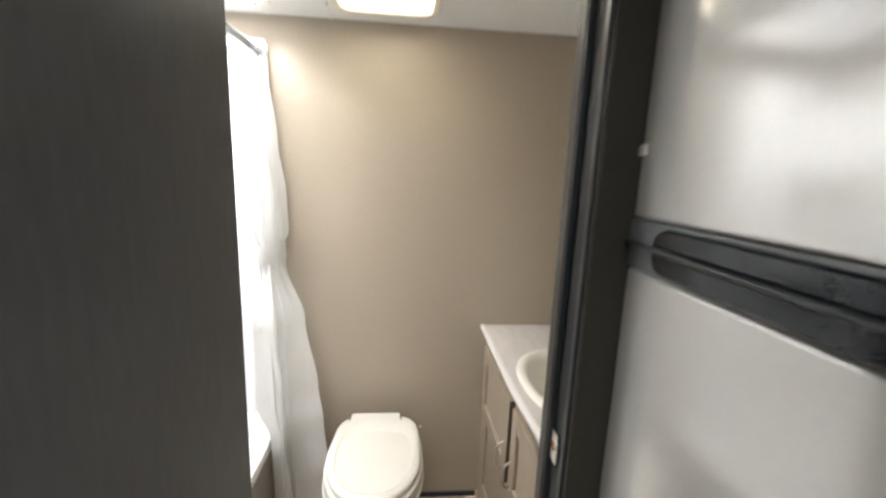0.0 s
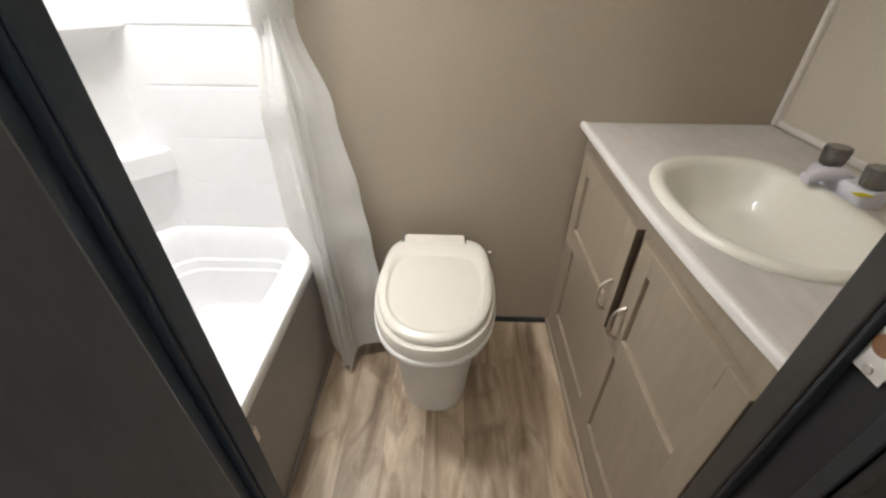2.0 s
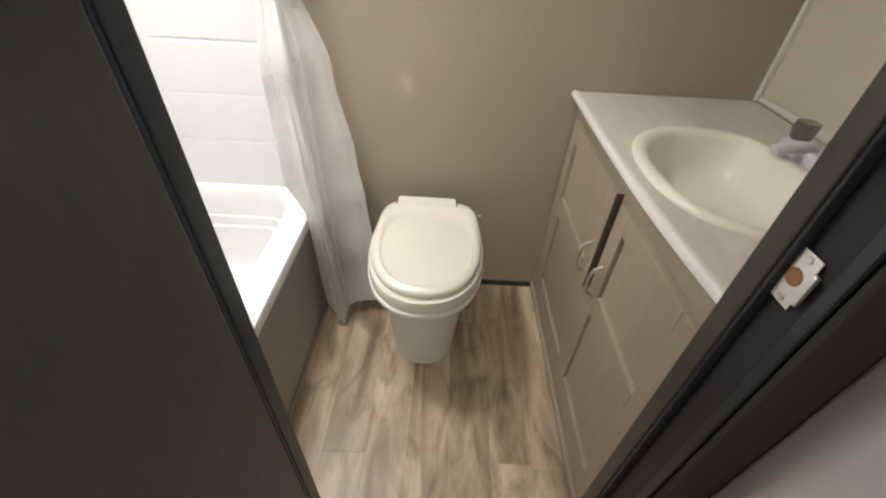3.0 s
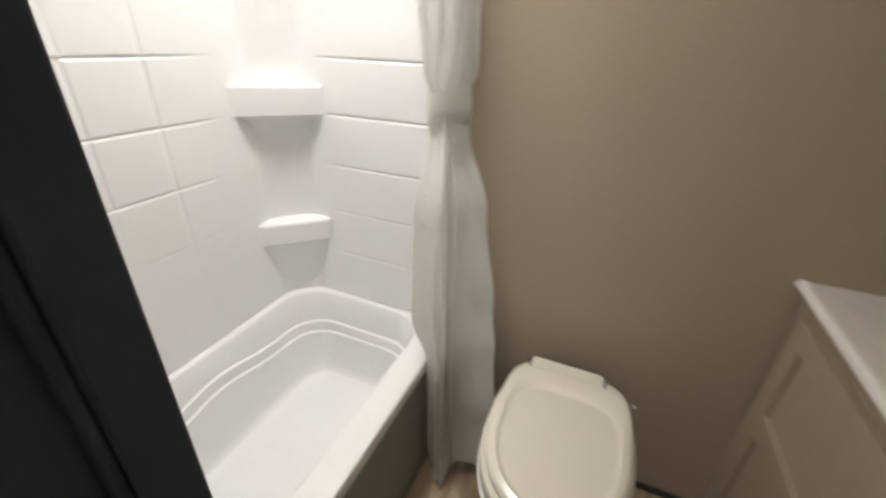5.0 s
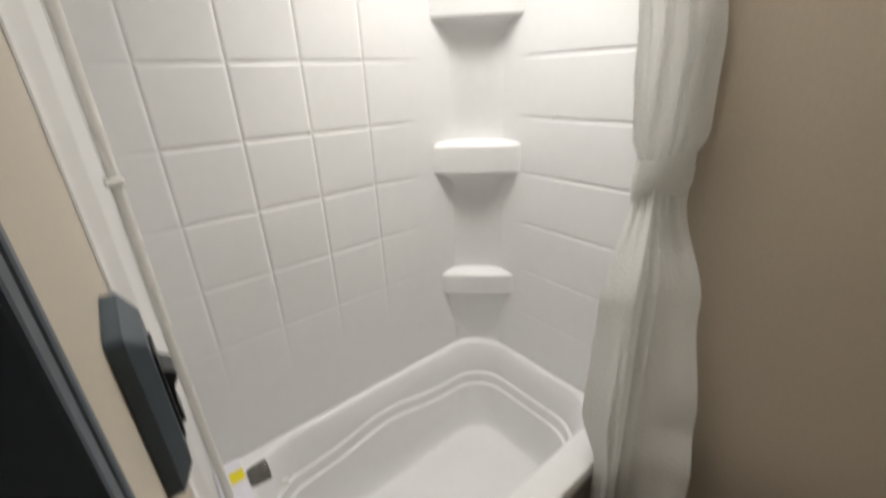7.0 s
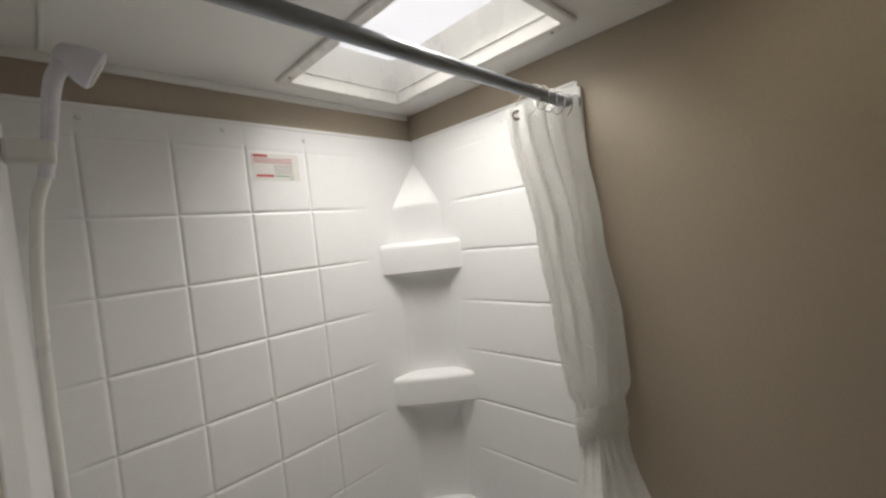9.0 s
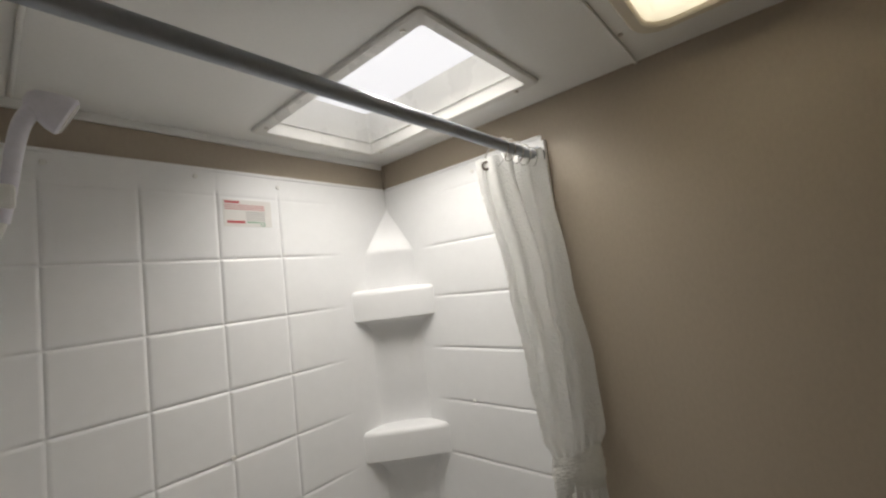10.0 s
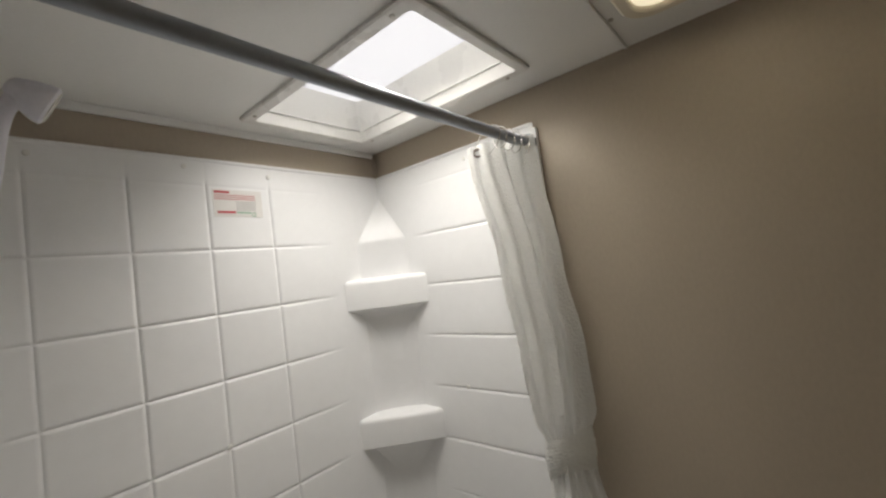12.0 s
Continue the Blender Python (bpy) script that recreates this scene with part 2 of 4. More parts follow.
def thing(name, label, category, group="", kind=""):
    return tagged(new(name), label, category, group, kind)


def block(lo, hi, bevel=0.0, seg=2, bm=None):
    """A box from corner to corner, its edges rounded."""
    bm2 = bmesh.new()
    bmesh.ops.create_cube(bm2, size=1)
    for v in bm2.verts:
        v.co = Vector([(a + b) / 2 + c * (b - a) for a, b, c in zip(lo, hi, v.co)])
    if bevel:
        bmesh.ops.bevel(bm2, geom=bm2.edges[:], offset=bevel, segments=seg, profile=0.5, affect="EDGES")
    return join(bm, bm2)


def join(bm, bm2):
    if bm is None:
        return bm2
    me = bpy.data.meshes.new("join")
    bm2.to_mesh(me)
    bm2.free()
    bm.from_mesh(me)
    bpy.data.meshes.remove(me)
    return bm


def loft(rings, cap0=True, cap1=True, closed=True, bm=None):
    """A skin over rings of equal length."""
    b = bmesh.new()
    rows = [[b.verts.new(p) for p in r] for r in rings]
    n = len(rows[0])
    for r0, r1 in zip(rows, rows[1:]):
        for i in range(n if closed else n - 1):
            j = (i + 1) % n
            b.faces.new((r0[i], r0[j], r1[j], r1[i]))
    if cap0:
        b.faces.new(rows[0][::-1])
    if cap1:
        b.faces.new(rows[-1])
    return join(bm, b)


def rrect(x0, x1, y0, y1, r, z, arc=8, side=12):
    """A ring round a rectangle with round corners."""
    pts = []
    cs = ((x1 - r, y1 - r, 0), (x0 + r, y1 - r, 90), (x0 + r, y0 + r, 180), (x1 - r, y0 + r, 270))
    for k, (cx, cy, a0) in enumerate(cs):
        for i in range(arc + 1):
            a = radians(a0 + 90 * i / arc)
            pts.append((cx + r * math.cos(a), cy + r * math.sin(a), z))
        nx, ny, na = cs[(k + 1) % 4]
        e = (nx + r * math.cos(radians(na)), ny + r * math.sin(radians(na)))
        s = pts[-1]
        for i in range(1, side):
            f = i / side
            pts.append((s[0] + (e[0] - s[0]) * f, s[1] + (e[1] - s[1]) * f, z))
    return pts


def egg(cx, cy, rx, ry_front, ry_back, z, p_front=2.0, p_back=4.0, n=64):
    """A ring: round in front (towards -y), squarer at the back."""
    pts = []
    for i in range(n):
        a = 2 * math.pi * i / n
        c, s = math.cos(a), math.sin(a)
        p = p_front + (p_back - p_front) * smoothstep(-0.5, 0.9, s)
        ry = ry_back if s > 0 else ry_front
        k = (abs(c / rx) ** p + abs(s / ry) ** p) ** (-1 / p)
        pts.append((cx + k * c, cy + k * s, z))
    return pts


def tube(points, radius, seg=12, caps=True, bm=None):
    """A round bar along a line of points; radius: one number or one for each point."""
    pts = [Vector(p) for p in points]
    rad = radius if isinstance(radius, (list, tuple)) else [radius] * len(pts)
    rings, up = [], None
    for i, p in enumerate(pts):
        d = (pts[min(i + 1, len(pts) - 1)] - pts[max(i - 1, 0)]).normalized()
        if up is None:
            up = d.orthogonal().normalized()
        up = (up - d * up.dot(d)).normalized()
        side = d.cross(up)
        rings.append([p + rad[i] * (math.cos(a) * up + math.sin(a) * side) for a in (2 * math.pi * k / seg for k in range(seg))])
    return loft(rings, caps, caps, bm=bm)


def disc(center, axis, r, h, seg=24, bevel=0.0, bm=None):
    """A round plate from center along axis, h thick."""
    c, ax = Vector(center), Vector(axis).normalized()
    if bevel:
        return tube([c, c + ax * (h - bevel), c + ax * (h - bevel * 0.3), c + ax * h], [r, r, r - bevel * 0.3, r - bevel], seg, bm=bm)
    return tube([c, c + ax * h], r, seg, bm=bm)


def smoothstep(a, b, x):
    t = min(1, max(0, (x - a) / (b - a)))
    return t * t * (3 - 2 * t)


def keyed(rows, z):
    """Linear between rows of (z, values...), z falling."""
    for (z0, *a), (z1, *b) in zip(rows, rows[1:]):
        if z <= z0 and z >= z1:
            f = smoothstep(0, 1, (z0 - z) / (z0 - z1))
            return [p + (q - p) * f for p, q in zip(a, b)]
    return rows[0][1:] if z > rows[0][0] else rows[-1][1:]


def shell(name, label, category, *boxes, material, bevel=0.0):
    """A piece of the setting out of boxes."""
    bm = None
    for lo, hi in boxes:
        bm = block(lo, hi, bevel, 1, bm)
    ob = part(name, bm, material)
    return tagged(ob, label, category, kind="structure")


# ---- the shell of the place ----
X0, X1, Y0, Y1 = -1.295, 0.775, 0.915, 1.90   # bathroom inside
DX0, DX1, WT = -0.444, 0.136, 0.082           # door opening and wall thickness
HX0, HX1, HY0 = -1.10, 0.86, -1.60            # hall inside
tagged(part("subfloor", block((X0 - 0.06, HY0 - 0.06, -0.08), (HX1 + 0.06, Y1 + 0.06, -0.006)), CABINET), "plain subfloor under the vinyl planks", "floor", kind="structure")
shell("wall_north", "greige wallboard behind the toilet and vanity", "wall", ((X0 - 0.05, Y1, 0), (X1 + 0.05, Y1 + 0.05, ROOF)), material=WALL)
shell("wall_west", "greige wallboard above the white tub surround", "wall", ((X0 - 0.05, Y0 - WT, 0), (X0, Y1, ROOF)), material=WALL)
shell("wall_east", "pale greige wallboard beside the vanity, light put into its colour", "wall", ((X1, Y0 - WT, 0), (X1 + 0.05, Y1, ROOF)), material=LITWALL)
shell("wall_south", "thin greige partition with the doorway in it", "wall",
      ((X0, Y0 - WT, 0), (DX0 - 0.0085, Y0, CEIL)), ((DX1 + 0.018, Y0 - WT, 0), (X1, Y0, CEIL)), ((DX0 - 0.0085, Y0 - WT, 1.93), (DX1 + 0.018, Y0, CEIL)), material=LITWALL)
shell("wall_hall_west", "unseen hall wall, darkened to dim the refrigerator reflection", "wall", ((HX0 - 0.05, HY0, 0), (HX0, Y0 - WT, CEIL)), material=DARKHALL)
shell("wall_hall_east", "plain hall wall behind the refrigerator", "wall", ((HX1, HY0, 0), (HX1 + 0.05, Y0 - WT, CEIL)), material=WALL)
shell("wall_hall_south", "unseen wall closing the hall, darkened to dim the refrigerator reflection", "wall", ((HX0 - 0.05, HY0 - 0.05, 0), (HX1 + 0.05, HY0, CEIL)), material=DARKHALL)
# ceiling with two holes
SX0, SX1, SY0, SY1 = -1.188, -0.641, 1.430, 1.766
VX0, VX1, VY0, VY1 = -0.390, -0.062, 1.426, 1.770
shell("ceiling", "off-white ceiling board with skylight and vent openings", "ceiling",
      ((X0 - 0.05, Y0 - WT, CEIL), (SX0, Y1, ROOF)), ((SX1, Y0 - WT, CEIL), (VX0, Y1, ROOF)), ((VX1, Y0 - WT, CEIL), (X1, Y1, ROOF)),
      ((SX0, Y0 - WT, CEIL), (SX1, SY0, ROOF)), ((SX0, SY1, CEIL), (SX1, Y1, ROOF)),
      ((VX0, Y0 - WT, CEIL), (VX1, VY0, ROOF)), ((VX0, VY1, CEIL), (VX1, Y1, ROOF)), material=CEILING)
shell("ceiling_hall", "off-white hall ceiling board", "ceiling", ((HX0 - 0.05, HY0 - 0.05, CEIL), (HX1 + 0.05, Y0 - WT, ROOF)), material=CEILING)


def trims():
    """Cove strips where the walls meet the ceiling and in the corners."""
    def strip(name, lo, hi, m, label):
        tagged(part(name, block(lo, hi, 0.003), m), label, "trim", kind="structure")
    strip("trim", (X0, 0.93, CEIL - 0.018), (X0 + 0.012, Y1 - 0.013, CEIL), CEILING, "thin off-white strip under the ceiling")
    strip("trim", (X0, Y1 - 0.010, 1.966), (X0 + 0.014, Y1, CEIL - 0.019), WALL, "greige corner strip above the surround")
    strip("trim", (X1 - 0.016, Y1 - 0.016, 0.862), (X1, Y1, CEIL), TRIMWHITE, "pale upright strip in the corner by the vanity")
    strip("trim", (X1 - 0.008, Y0 + 0.002, 0.862), (X1, Y1 - 0.018, 0.880), TRIMWHITE, "pale strip along the back of the counter")
    strip("baseboard", (-0.64, Y1 - 0.012, 0.0), (0.21, Y1, 0.022), BLACK, "dark gap strip at the foot of the wall")
    strip("trim", (-0.443, 0.93, CEIL - 0.005), (-0.435, Y1, CEIL), CEILING, "flat seam strip across the ceiling")
    strip("trim", (X0 + 0.02, 0.988, CEIL - 0.005), (-0.444, 0.996, CEIL), CEILING, "flat seam strip across the ceiling")


trims()


def doorway():
    """Jambs with stops, head, casing, strike plate, and the open leaf."""
    d = thing("door_1", "dark slate doorway with an open door", "door", kind="structure")
    yb, yf = Y0 + 0.003, Y0 - WT - 0.004
    for s, x in ((-1, DX0), (1, DX1)):
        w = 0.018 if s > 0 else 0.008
        part("jamb", block((min(x, x + s * w), yf, 0), (max(x, x + s * w), yb, 1.93), 0.002), BEAD if s < 0 else SHADOWJAMB, d, "slate jamb, latch side darkened for shade")
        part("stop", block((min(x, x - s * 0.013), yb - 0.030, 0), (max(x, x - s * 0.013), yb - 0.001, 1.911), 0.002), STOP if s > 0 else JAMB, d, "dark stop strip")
        # black on the right includes the shade on the stop's hall face
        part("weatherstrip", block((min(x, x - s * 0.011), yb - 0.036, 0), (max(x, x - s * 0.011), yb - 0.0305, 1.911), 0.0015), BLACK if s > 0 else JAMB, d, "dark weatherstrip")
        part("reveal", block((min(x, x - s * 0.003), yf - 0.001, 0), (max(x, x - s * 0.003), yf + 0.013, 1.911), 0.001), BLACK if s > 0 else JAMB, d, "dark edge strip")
    part("head", block((DX0 + 0.001, yf, 1.912), (DX1 - 0.001, yb, 1.930), 0.002), BEAD, d)
    part("casing", block((DX1 + 0.001, yf - 0.014, 0), (DX1 + 0.080, yf - 0.0015, 1.98), 0.003), CASING, d)
    part("casing", block((DX0 - 0.076, yf - 0.014, 0), (DX0 - 0.001, yf - 0.0015, 1.98), 0.003), CASING, d)
    # leaf folded back into the hall
    part("leaf", block((DX0 + 0.036, yf - 0.550, 0.012), (DX0 + 0.066, yf - 0.0160, 1.925), 0.003), DARKDOOR, d, "dark slate door leaf, standing open")
    bm = block((DX1 - 0.0042, 0.8560, 0.998), (DX1 - 0.0030, 0.8810, 1.056), 0.0005)
    pl = part("strike_plate", bm, STEEL, d, "bright steel strike plate")
    part("lip", block((DX1 - 0.0075, 0.8495, 1.009), (DX1 - 0.0032, 0.8560, 1.045), 0.001), STEEL, pl)
    part("latch_hole", disc((DX1 - 0.0041, 0.8710, 1.028), (-1, 0, 0), 0.0095, 0.0008, 20), BRASS, pl, "raw wood in the latch hole")
    for z in (1.004, 1.050):
        part("screw", disc((DX1 - 0.0041, 0.869, z), (-1, 0, 0), 0.0042, 0.0014, 12, 0.0005), NICKEL, pl)
    for z in (0.25, 1.0, 1.75):
        part("hinge", tube([(DX0 + 0.032, yf - 0.020, z), (DX0 + 0.032, yf - 0.020, z + 0.07)], 0.004, 10), BLACK, d)
    return d


doorway()


# ---- tub and surround ----
GC = [1.023, 1.180, 1.337, 1.496]
GR = [1.897 - 0.158 * k for k in range(9)]


def sample(lo, hi, lines, step, w):
    """Grid stations: even steps, dense round the lines."""
    s = {round(lo, 4), round(hi, 4)}
    k = int((hi - lo) / step)
    s |= {round(lo + (hi - lo) * i / k, 4) for i in range(k + 1)}
    for c in lines:
        s = {v for v in s if abs(v - c) > w * 1.6 or v in (lo, hi)}
        s |= {round(c + d * w, 4) for d in (-1.5, -1, -0.5, 0, 0.5, 1, 1.5) if lo < c + d * w < hi}
    return sorted(s)


def bell(x, c, w):
    return math.exp(-((x - c) / w) ** 2)


def groove(d, w):
    return math.exp(-(d / (0.55 * w)) ** 2)


def surround():
    t = thing("tub_surround", "white moulded fibreglass tub surround with tile pattern", "surround")
    top, bot, W = 1.963, 0.455, 0.0055
    # long panel
    ys, zs = sample(0.927, Y1 - 0.004, GC, 0.05, W), sample(bot, top, GR, 0.05, W)
    rows = []
    for z in zs:
        row = []
        for y in ys:
            side = smoothstep(0.965, 1.0, y) * (1 - smoothstep(1.60, 1.63, y))
            fade = 0.35 + 0.65 * smoothstep(0.72, 1.15, z)
            dep = max([groove(z - g, W) * (1 if i < 8 else 0) * (0.25 if i == 0 else 1) for i, g in enumerate(GR)]) * side * fade
            up = smoothstep(0.62, 0.95, z) * (1 - smoothstep(1.895, 1.915, z))
            dep = max(dep, max(groove(y - c, W) for c in GC) * up * fade)
            wave = 0.0012 * math.sin(9 * y + 3) * math.sin(7 * z)
            row.append((X0 + 0.012 - 0.0036 * dep + wave, y, z))
        rows.append(row)
    part("long_panel", loft(rows, False, False, closed=False), FIBREGLASS, t, smooth=50)
    # end panel
    xs = sample(X0 + 0.008, -0.676, [], 0.03, W)
    rows = []
    for z in zs:
        row = []
        for x in xs:
            side = smoothstep(-1.105, -1.08, x) * (1 - smoothstep(-0.70, -0.69, x))
            fade = 0.35 + 0.65 * smoothstep(0.72, 1.15, z)
            dep = max([groove(z - g, W) * (0.3 if i == 0 else 1) * (1 if i < 9 else 0) for i, g in enumerate(GR)]) * side * fade
            row.append((x, Y1 - 0.012 + 0.0036 * dep, z))
        rows.append(row)
    part("end_panel", loft(rows, False, False, closed=False), FIBREGLASS, t, smooth=50)
    part("end_flange", block((-0.680, Y1 - 0.014, 0.463), (-0.669, Y1 - 0.001, 1.950), 0.003), FIBREGLASS, t)
    part("top_flange", block((X0 + 0.002, 0.926, 1.956), (X0 + 0.014, Y1 - 0.016, 1.966), 0.003), FIBREGLASS, t)
    part("top_flange", block((X0 + 0.016, Y1 - 0.014, 1.956), (-0.682, Y1 - 0.002, 1.966), 0.003), FIBREGLASS, t)
    # faucet-end panel
    plan = [(-0.688, Y0 + 0.0005), (-0.690, Y0 + 0.0022), (-0.714, Y0 + 0.0045), (-0.726, Y0 + 0.012), (-0.735, Y0 + 0.0135), (X0 + 0.004, Y0 + 0.0135), (X0 + 0.004, Y0 + 0.0005)]
    part("faucet_panel", loft([[(x, y, z) for x, y in plan] for z in (0.463, 1.963)]), FIBREGLASS, t, "end panel with a thin edge flange", smooth=30)
    # chamfered corner with a pointed head
    cx, cy = X0 + 0.010, Y1 - 0.010
    def cove(leg, z, bend=0.55, n=12):
        out = []
        for k in range(n + 1):
            q = math.pi / 2 * k / n
            ax_, ay_ = leg - leg * math.cos(q), leg - leg * math.sin(q)
            f = math.sin(q) ** 2
            out.append((cx + ax_ * bend + leg * f * (1 - bend), cy - ay_ * bend - leg * (1 - f) * (1 - bend), z))
        return out + [(cx, cy, z)]
    b = loft([cove(0.125, 0.456), cove(0.125, 1.728), cove(0.122, 1.738, 0.45), cove(0.115, 1.747, 0.35), cove(0.060, 1.820, 0.25), cove(0.012, 1.882, 0.1), cove(0.003, 1.900, 0.1)])
    part("corner_column", b, FIBREGLASS, t, smooth=50)
    for z, h, wide, low in ((1.620, 0.094, 0.182, 0.17), (1.194, 0.090, 0.185, 0.17), (0.760, 0.080, 0.170, 0.19)):
        def front(w, zz, bow, n=10):
            a, c = Vector((cx, cy - w, zz)), Vector((cx + w, cy, zz))
            nrm = Vector((1, -1, 0)).normalized()
            return [tuple(a + (c - a) * i / n + nrm * bow * (1 - (2 * i / n - 1) ** 2)) for i in range(n + 1)] + [(cx, cy, zz)]
        if z < 1:
            under = [front(0.098, z - h - low, 0.0), front(wide - 0.022, z - h - 0.012, 0.001)]
        else:
            under = [front(0.098 + (wide - 0.116) * f ** 3, z - h - 0.004 - low * (1 - f) ** 1.6, 0.0) for f in (0, 0.2, 0.4, 0.55, 0.7, 0.8, 0.88, 0.95)]
        rings = under + [front(wide - 0.010, z - h - 0.001, 0.003), front(wide, z - h + 0.003, 0.004), front(wide + 0.003, z - 0.014, 0.005),
                 front(wide + 0.001, z - 0.005, 0.005), front(wide - 0.005, z - 0.0005, 0.004), front(wide - 0.014, z + 0.001, 0.003), front(0.10, z + 0.004, 0.0)]
        part("shelf", loft(rings), FIBREGLASS, t, "moulded corner shelf", smooth=44)
    for p, ax in (((X0 + 0.010, 1.334, 1.270), (1, 0, 0)), ((-0.989, Y1 - 0.010, 1.270), (0, -1, 0)), ((X0 + 0.010, 1.293, 1.941), (1, 0, 0)),
                  ((X0 + 0.010, 1.498, 1.933), (1, 0, 0)), ((X0 + 0.010, 1.033, 1.937), (1, 0, 0)), ((-0.90, Y1 - 0.010, 1.930), (0, -1, 0))):
        part("screw_cap", disc(p, ax, 0.006, 0.005, 14, 0.002), WHITE, t)
    return t


surround()


def bathtub():
    t = thing("bathtub", "white fibreglass bathtub with moulded ridges", "bathtub")
    ox0, ox1, oy0, oy1 = X0 + 0.013, -0.648, Y0 + 0.0025, Y1 - 0.013
    ix0, ix1, iy0, iy1, R = -1.256, -0.735, 0.992, 1.868, 0.125
    RIM = 0.462

    def inner(ins, z, ridge=0.0):
        ring = rrect(ix0 + ins, ix1 - ins, iy0 + ins, iy1 - ins, min(max(0.05, R - ins * 0.25), (ix1 - ix0) / 2 - ins - 0.004), z)
        if ridge:
            ring = [(x, y, z + ridge * math.exp(-((y - 1.42) / 0.15) ** 2) * 0.042 * (1 if x < -0.98 else 0.2)) for x, y, z in ring]
        return ring

    rings = [rrect(ox0, ox1 + 0.0, oy0, oy1, 0.012, 0.425), rrect(ox0, ox1, oy0, oy1, 0.012, RIM - 0.012), rrect(ox0 + 0.003, ox1 - 0.004, oy0 + 0.003, oy1 - 0.003, 0.012, RIM - 0.003),
             rrect(ox0 + 0.010, ox1 - 0.014, oy0 + 0.012, oy1 - 0.010, 0.012, RIM),
             inner(-0.010, RIM), inner(-0.002, RIM - 0.002), inner(0.004, RIM - 0.010), inner(0.014, 0.405),
             inner(0.018, 0.340, 1), inner(0.0265, 0.338, 1), inner(0.0275, 0.332, 1), inner(0.029, 0.300, 1), inner(0.0375, 0.298, 1), inner(0.0385, 0.292, 1),
             inner(0.044, 0.20), inner(0.050, 0.150), inner(0.060, 0.125), inner(0.066, 0.1195)]
    dx, dy = -1.057, 1.101

    def towards_drain(f, z):
        out = []
        for x, y, _ in inner(0.066, 0.0):
            q = math.atan2(y - dy, x - dx)
            out.append((x + (dx + 0.036 * math.cos(q) - x) * f, y + (dy + 0.036 * math.sin(q) - y) * f, z))
        return out
    rings += [towards_drain(f, z) for f, z in ((0.06, 0.1160), (0.14, 0.1138), (0.30, 0.1125), (0.60, 0.1110), (1.0, 0.1095))]
    part("basin", loft(rings, False, False), FIBREGLASS, t, smooth=40)
    part("skirt", block((-0.668, Y0 + 0.002, 0.0), (-0.656, Y1 - 0.001, 0.424), 0.002), SKIRT, t, "taupe panel under the rim")
    part("base_strip", block((-0.655, Y0 + 0.01, 0.0), (-0.646, Y1 - 0.004, 0.016), 0.003), SKIRT, t)
    prof = ((0.047, 0.1100), (0.048, 0.1135), (0.046, 0.1160), (0.037, 0.1168), (0.033, 0.1150), (0.031, 0.1080), (0.026, 0.0840), (0.022, 0.0810))
    dr = part("drain", loft([[(dx + q * math.cos(2 * math.pi * k / 36), dy + q * math.sin(2 * math.pi * k / 36), z) for k in range(36)] for q, z in prof], False, False), WHITE, t, "white plastic drain funnel", smooth=40)
    part("strainer", disc((dx, dy, 0.0812), (0, 0, 1), 0.0235, 0.0012, 24), BLACK, dr, "dark drain hole")
    for k in range(3):
        a = radians(120 * k + 20)
        part("cross_bar", tube([(dx, dy, 0.0850), (dx + 0.024 * math.cos(a), dy + 0.024 * math.sin(a), 0.0850)], 0.0028, 6), WHITE, dr)
    part("overflow_knob", tube([(-1.243, 1.072, 0.344), (-1.232, 1.073, 0.345), (-1.222, 1.074, 0.346), (-1.219, 1.074, 0.346)], [0.016, 0.016, 0.014, 0.010], 16), WHITE, t, "small white overflow knob", smooth=40)
    part("tab", block((-0.6555, 1.138, 0.326), (-0.644, 1.170, 0.376), 0.002), SINKWHITE, t, "small white tab on the skirt")
    part("tab", block((-0.6555, 1.134, 0.140), (-0.647, 1.160, 0.186), 0.002), WHITE, t, "small white tab on the skirt")
    return t


bathtub()


def tub_faucet():
    t = thing("tub_faucet", "white two-handle tub faucet with smoked knobs", "faucet")
    part("body", block((-1.135, Y0 + 0.014, 0.530), (-0.925, 0.986, 0.600), 0.008), LILAC, t, "white faucet body in clear film")
    part("under_body", block((-1.07, Y0 + 0.014, 0.485), (-0.945, 0.965, 0.529), 0.008), LILAC, t)
    part("body_lip", block((-1.130, 0.9500, 0.6003), (-0.930, 0.9850, 0.6040), 0.0015), LILAC, t)
    for x in (-0.990, -0.978):
        part("print_mark", block((x, 0.966, 0.6041), (x + 0.004, 0.973, 0.6044)), GREY, t, "tiny grey print")
    for x in (-1.095, -0.962):
        k = part("knob", knob((x, 0.9875, 0.562), (0, 1, 0)), SMOKED, t, "smoked clear knob", smooth=40)
        part("stem", disc((x, 0.9865, 0.562), (0, 1, 0), 0.009, 0.035, 14, 0.001), CHROME, k)
    part("yellow_tag", block((-1.094, 0.955, 0.6042), (-1.062, 0.983, 0.6052), 0.0003), YELLOW, t, "yellow label")
    part("hose", tube(spline([(-1.020, 0.945, 0.545), (-1.034, 0.944, 0.640), (-1.050, 0.941, 0.90), (-1.054, 0.942, 1.255), (-1.058, 0.944, 1.55), (-1.054, 0.955, 1.72), (-1.054, 0.972, 1.785)]), 0.008, 10), WHITE, t, "white flexible shower hose", smooth=60)
    part("hose", tube(spline([(-0.958, 0.972, 0.535), (-0.948, 0.982, 0.512), (-0.928, 0.974, 0.482), (-0.898, 0.952, 0.472), (-0.868, 0.938, 0.4705)]), 0.0075, 10), WHITE, t, "white hose tail on the rim", smooth=60)
    return t


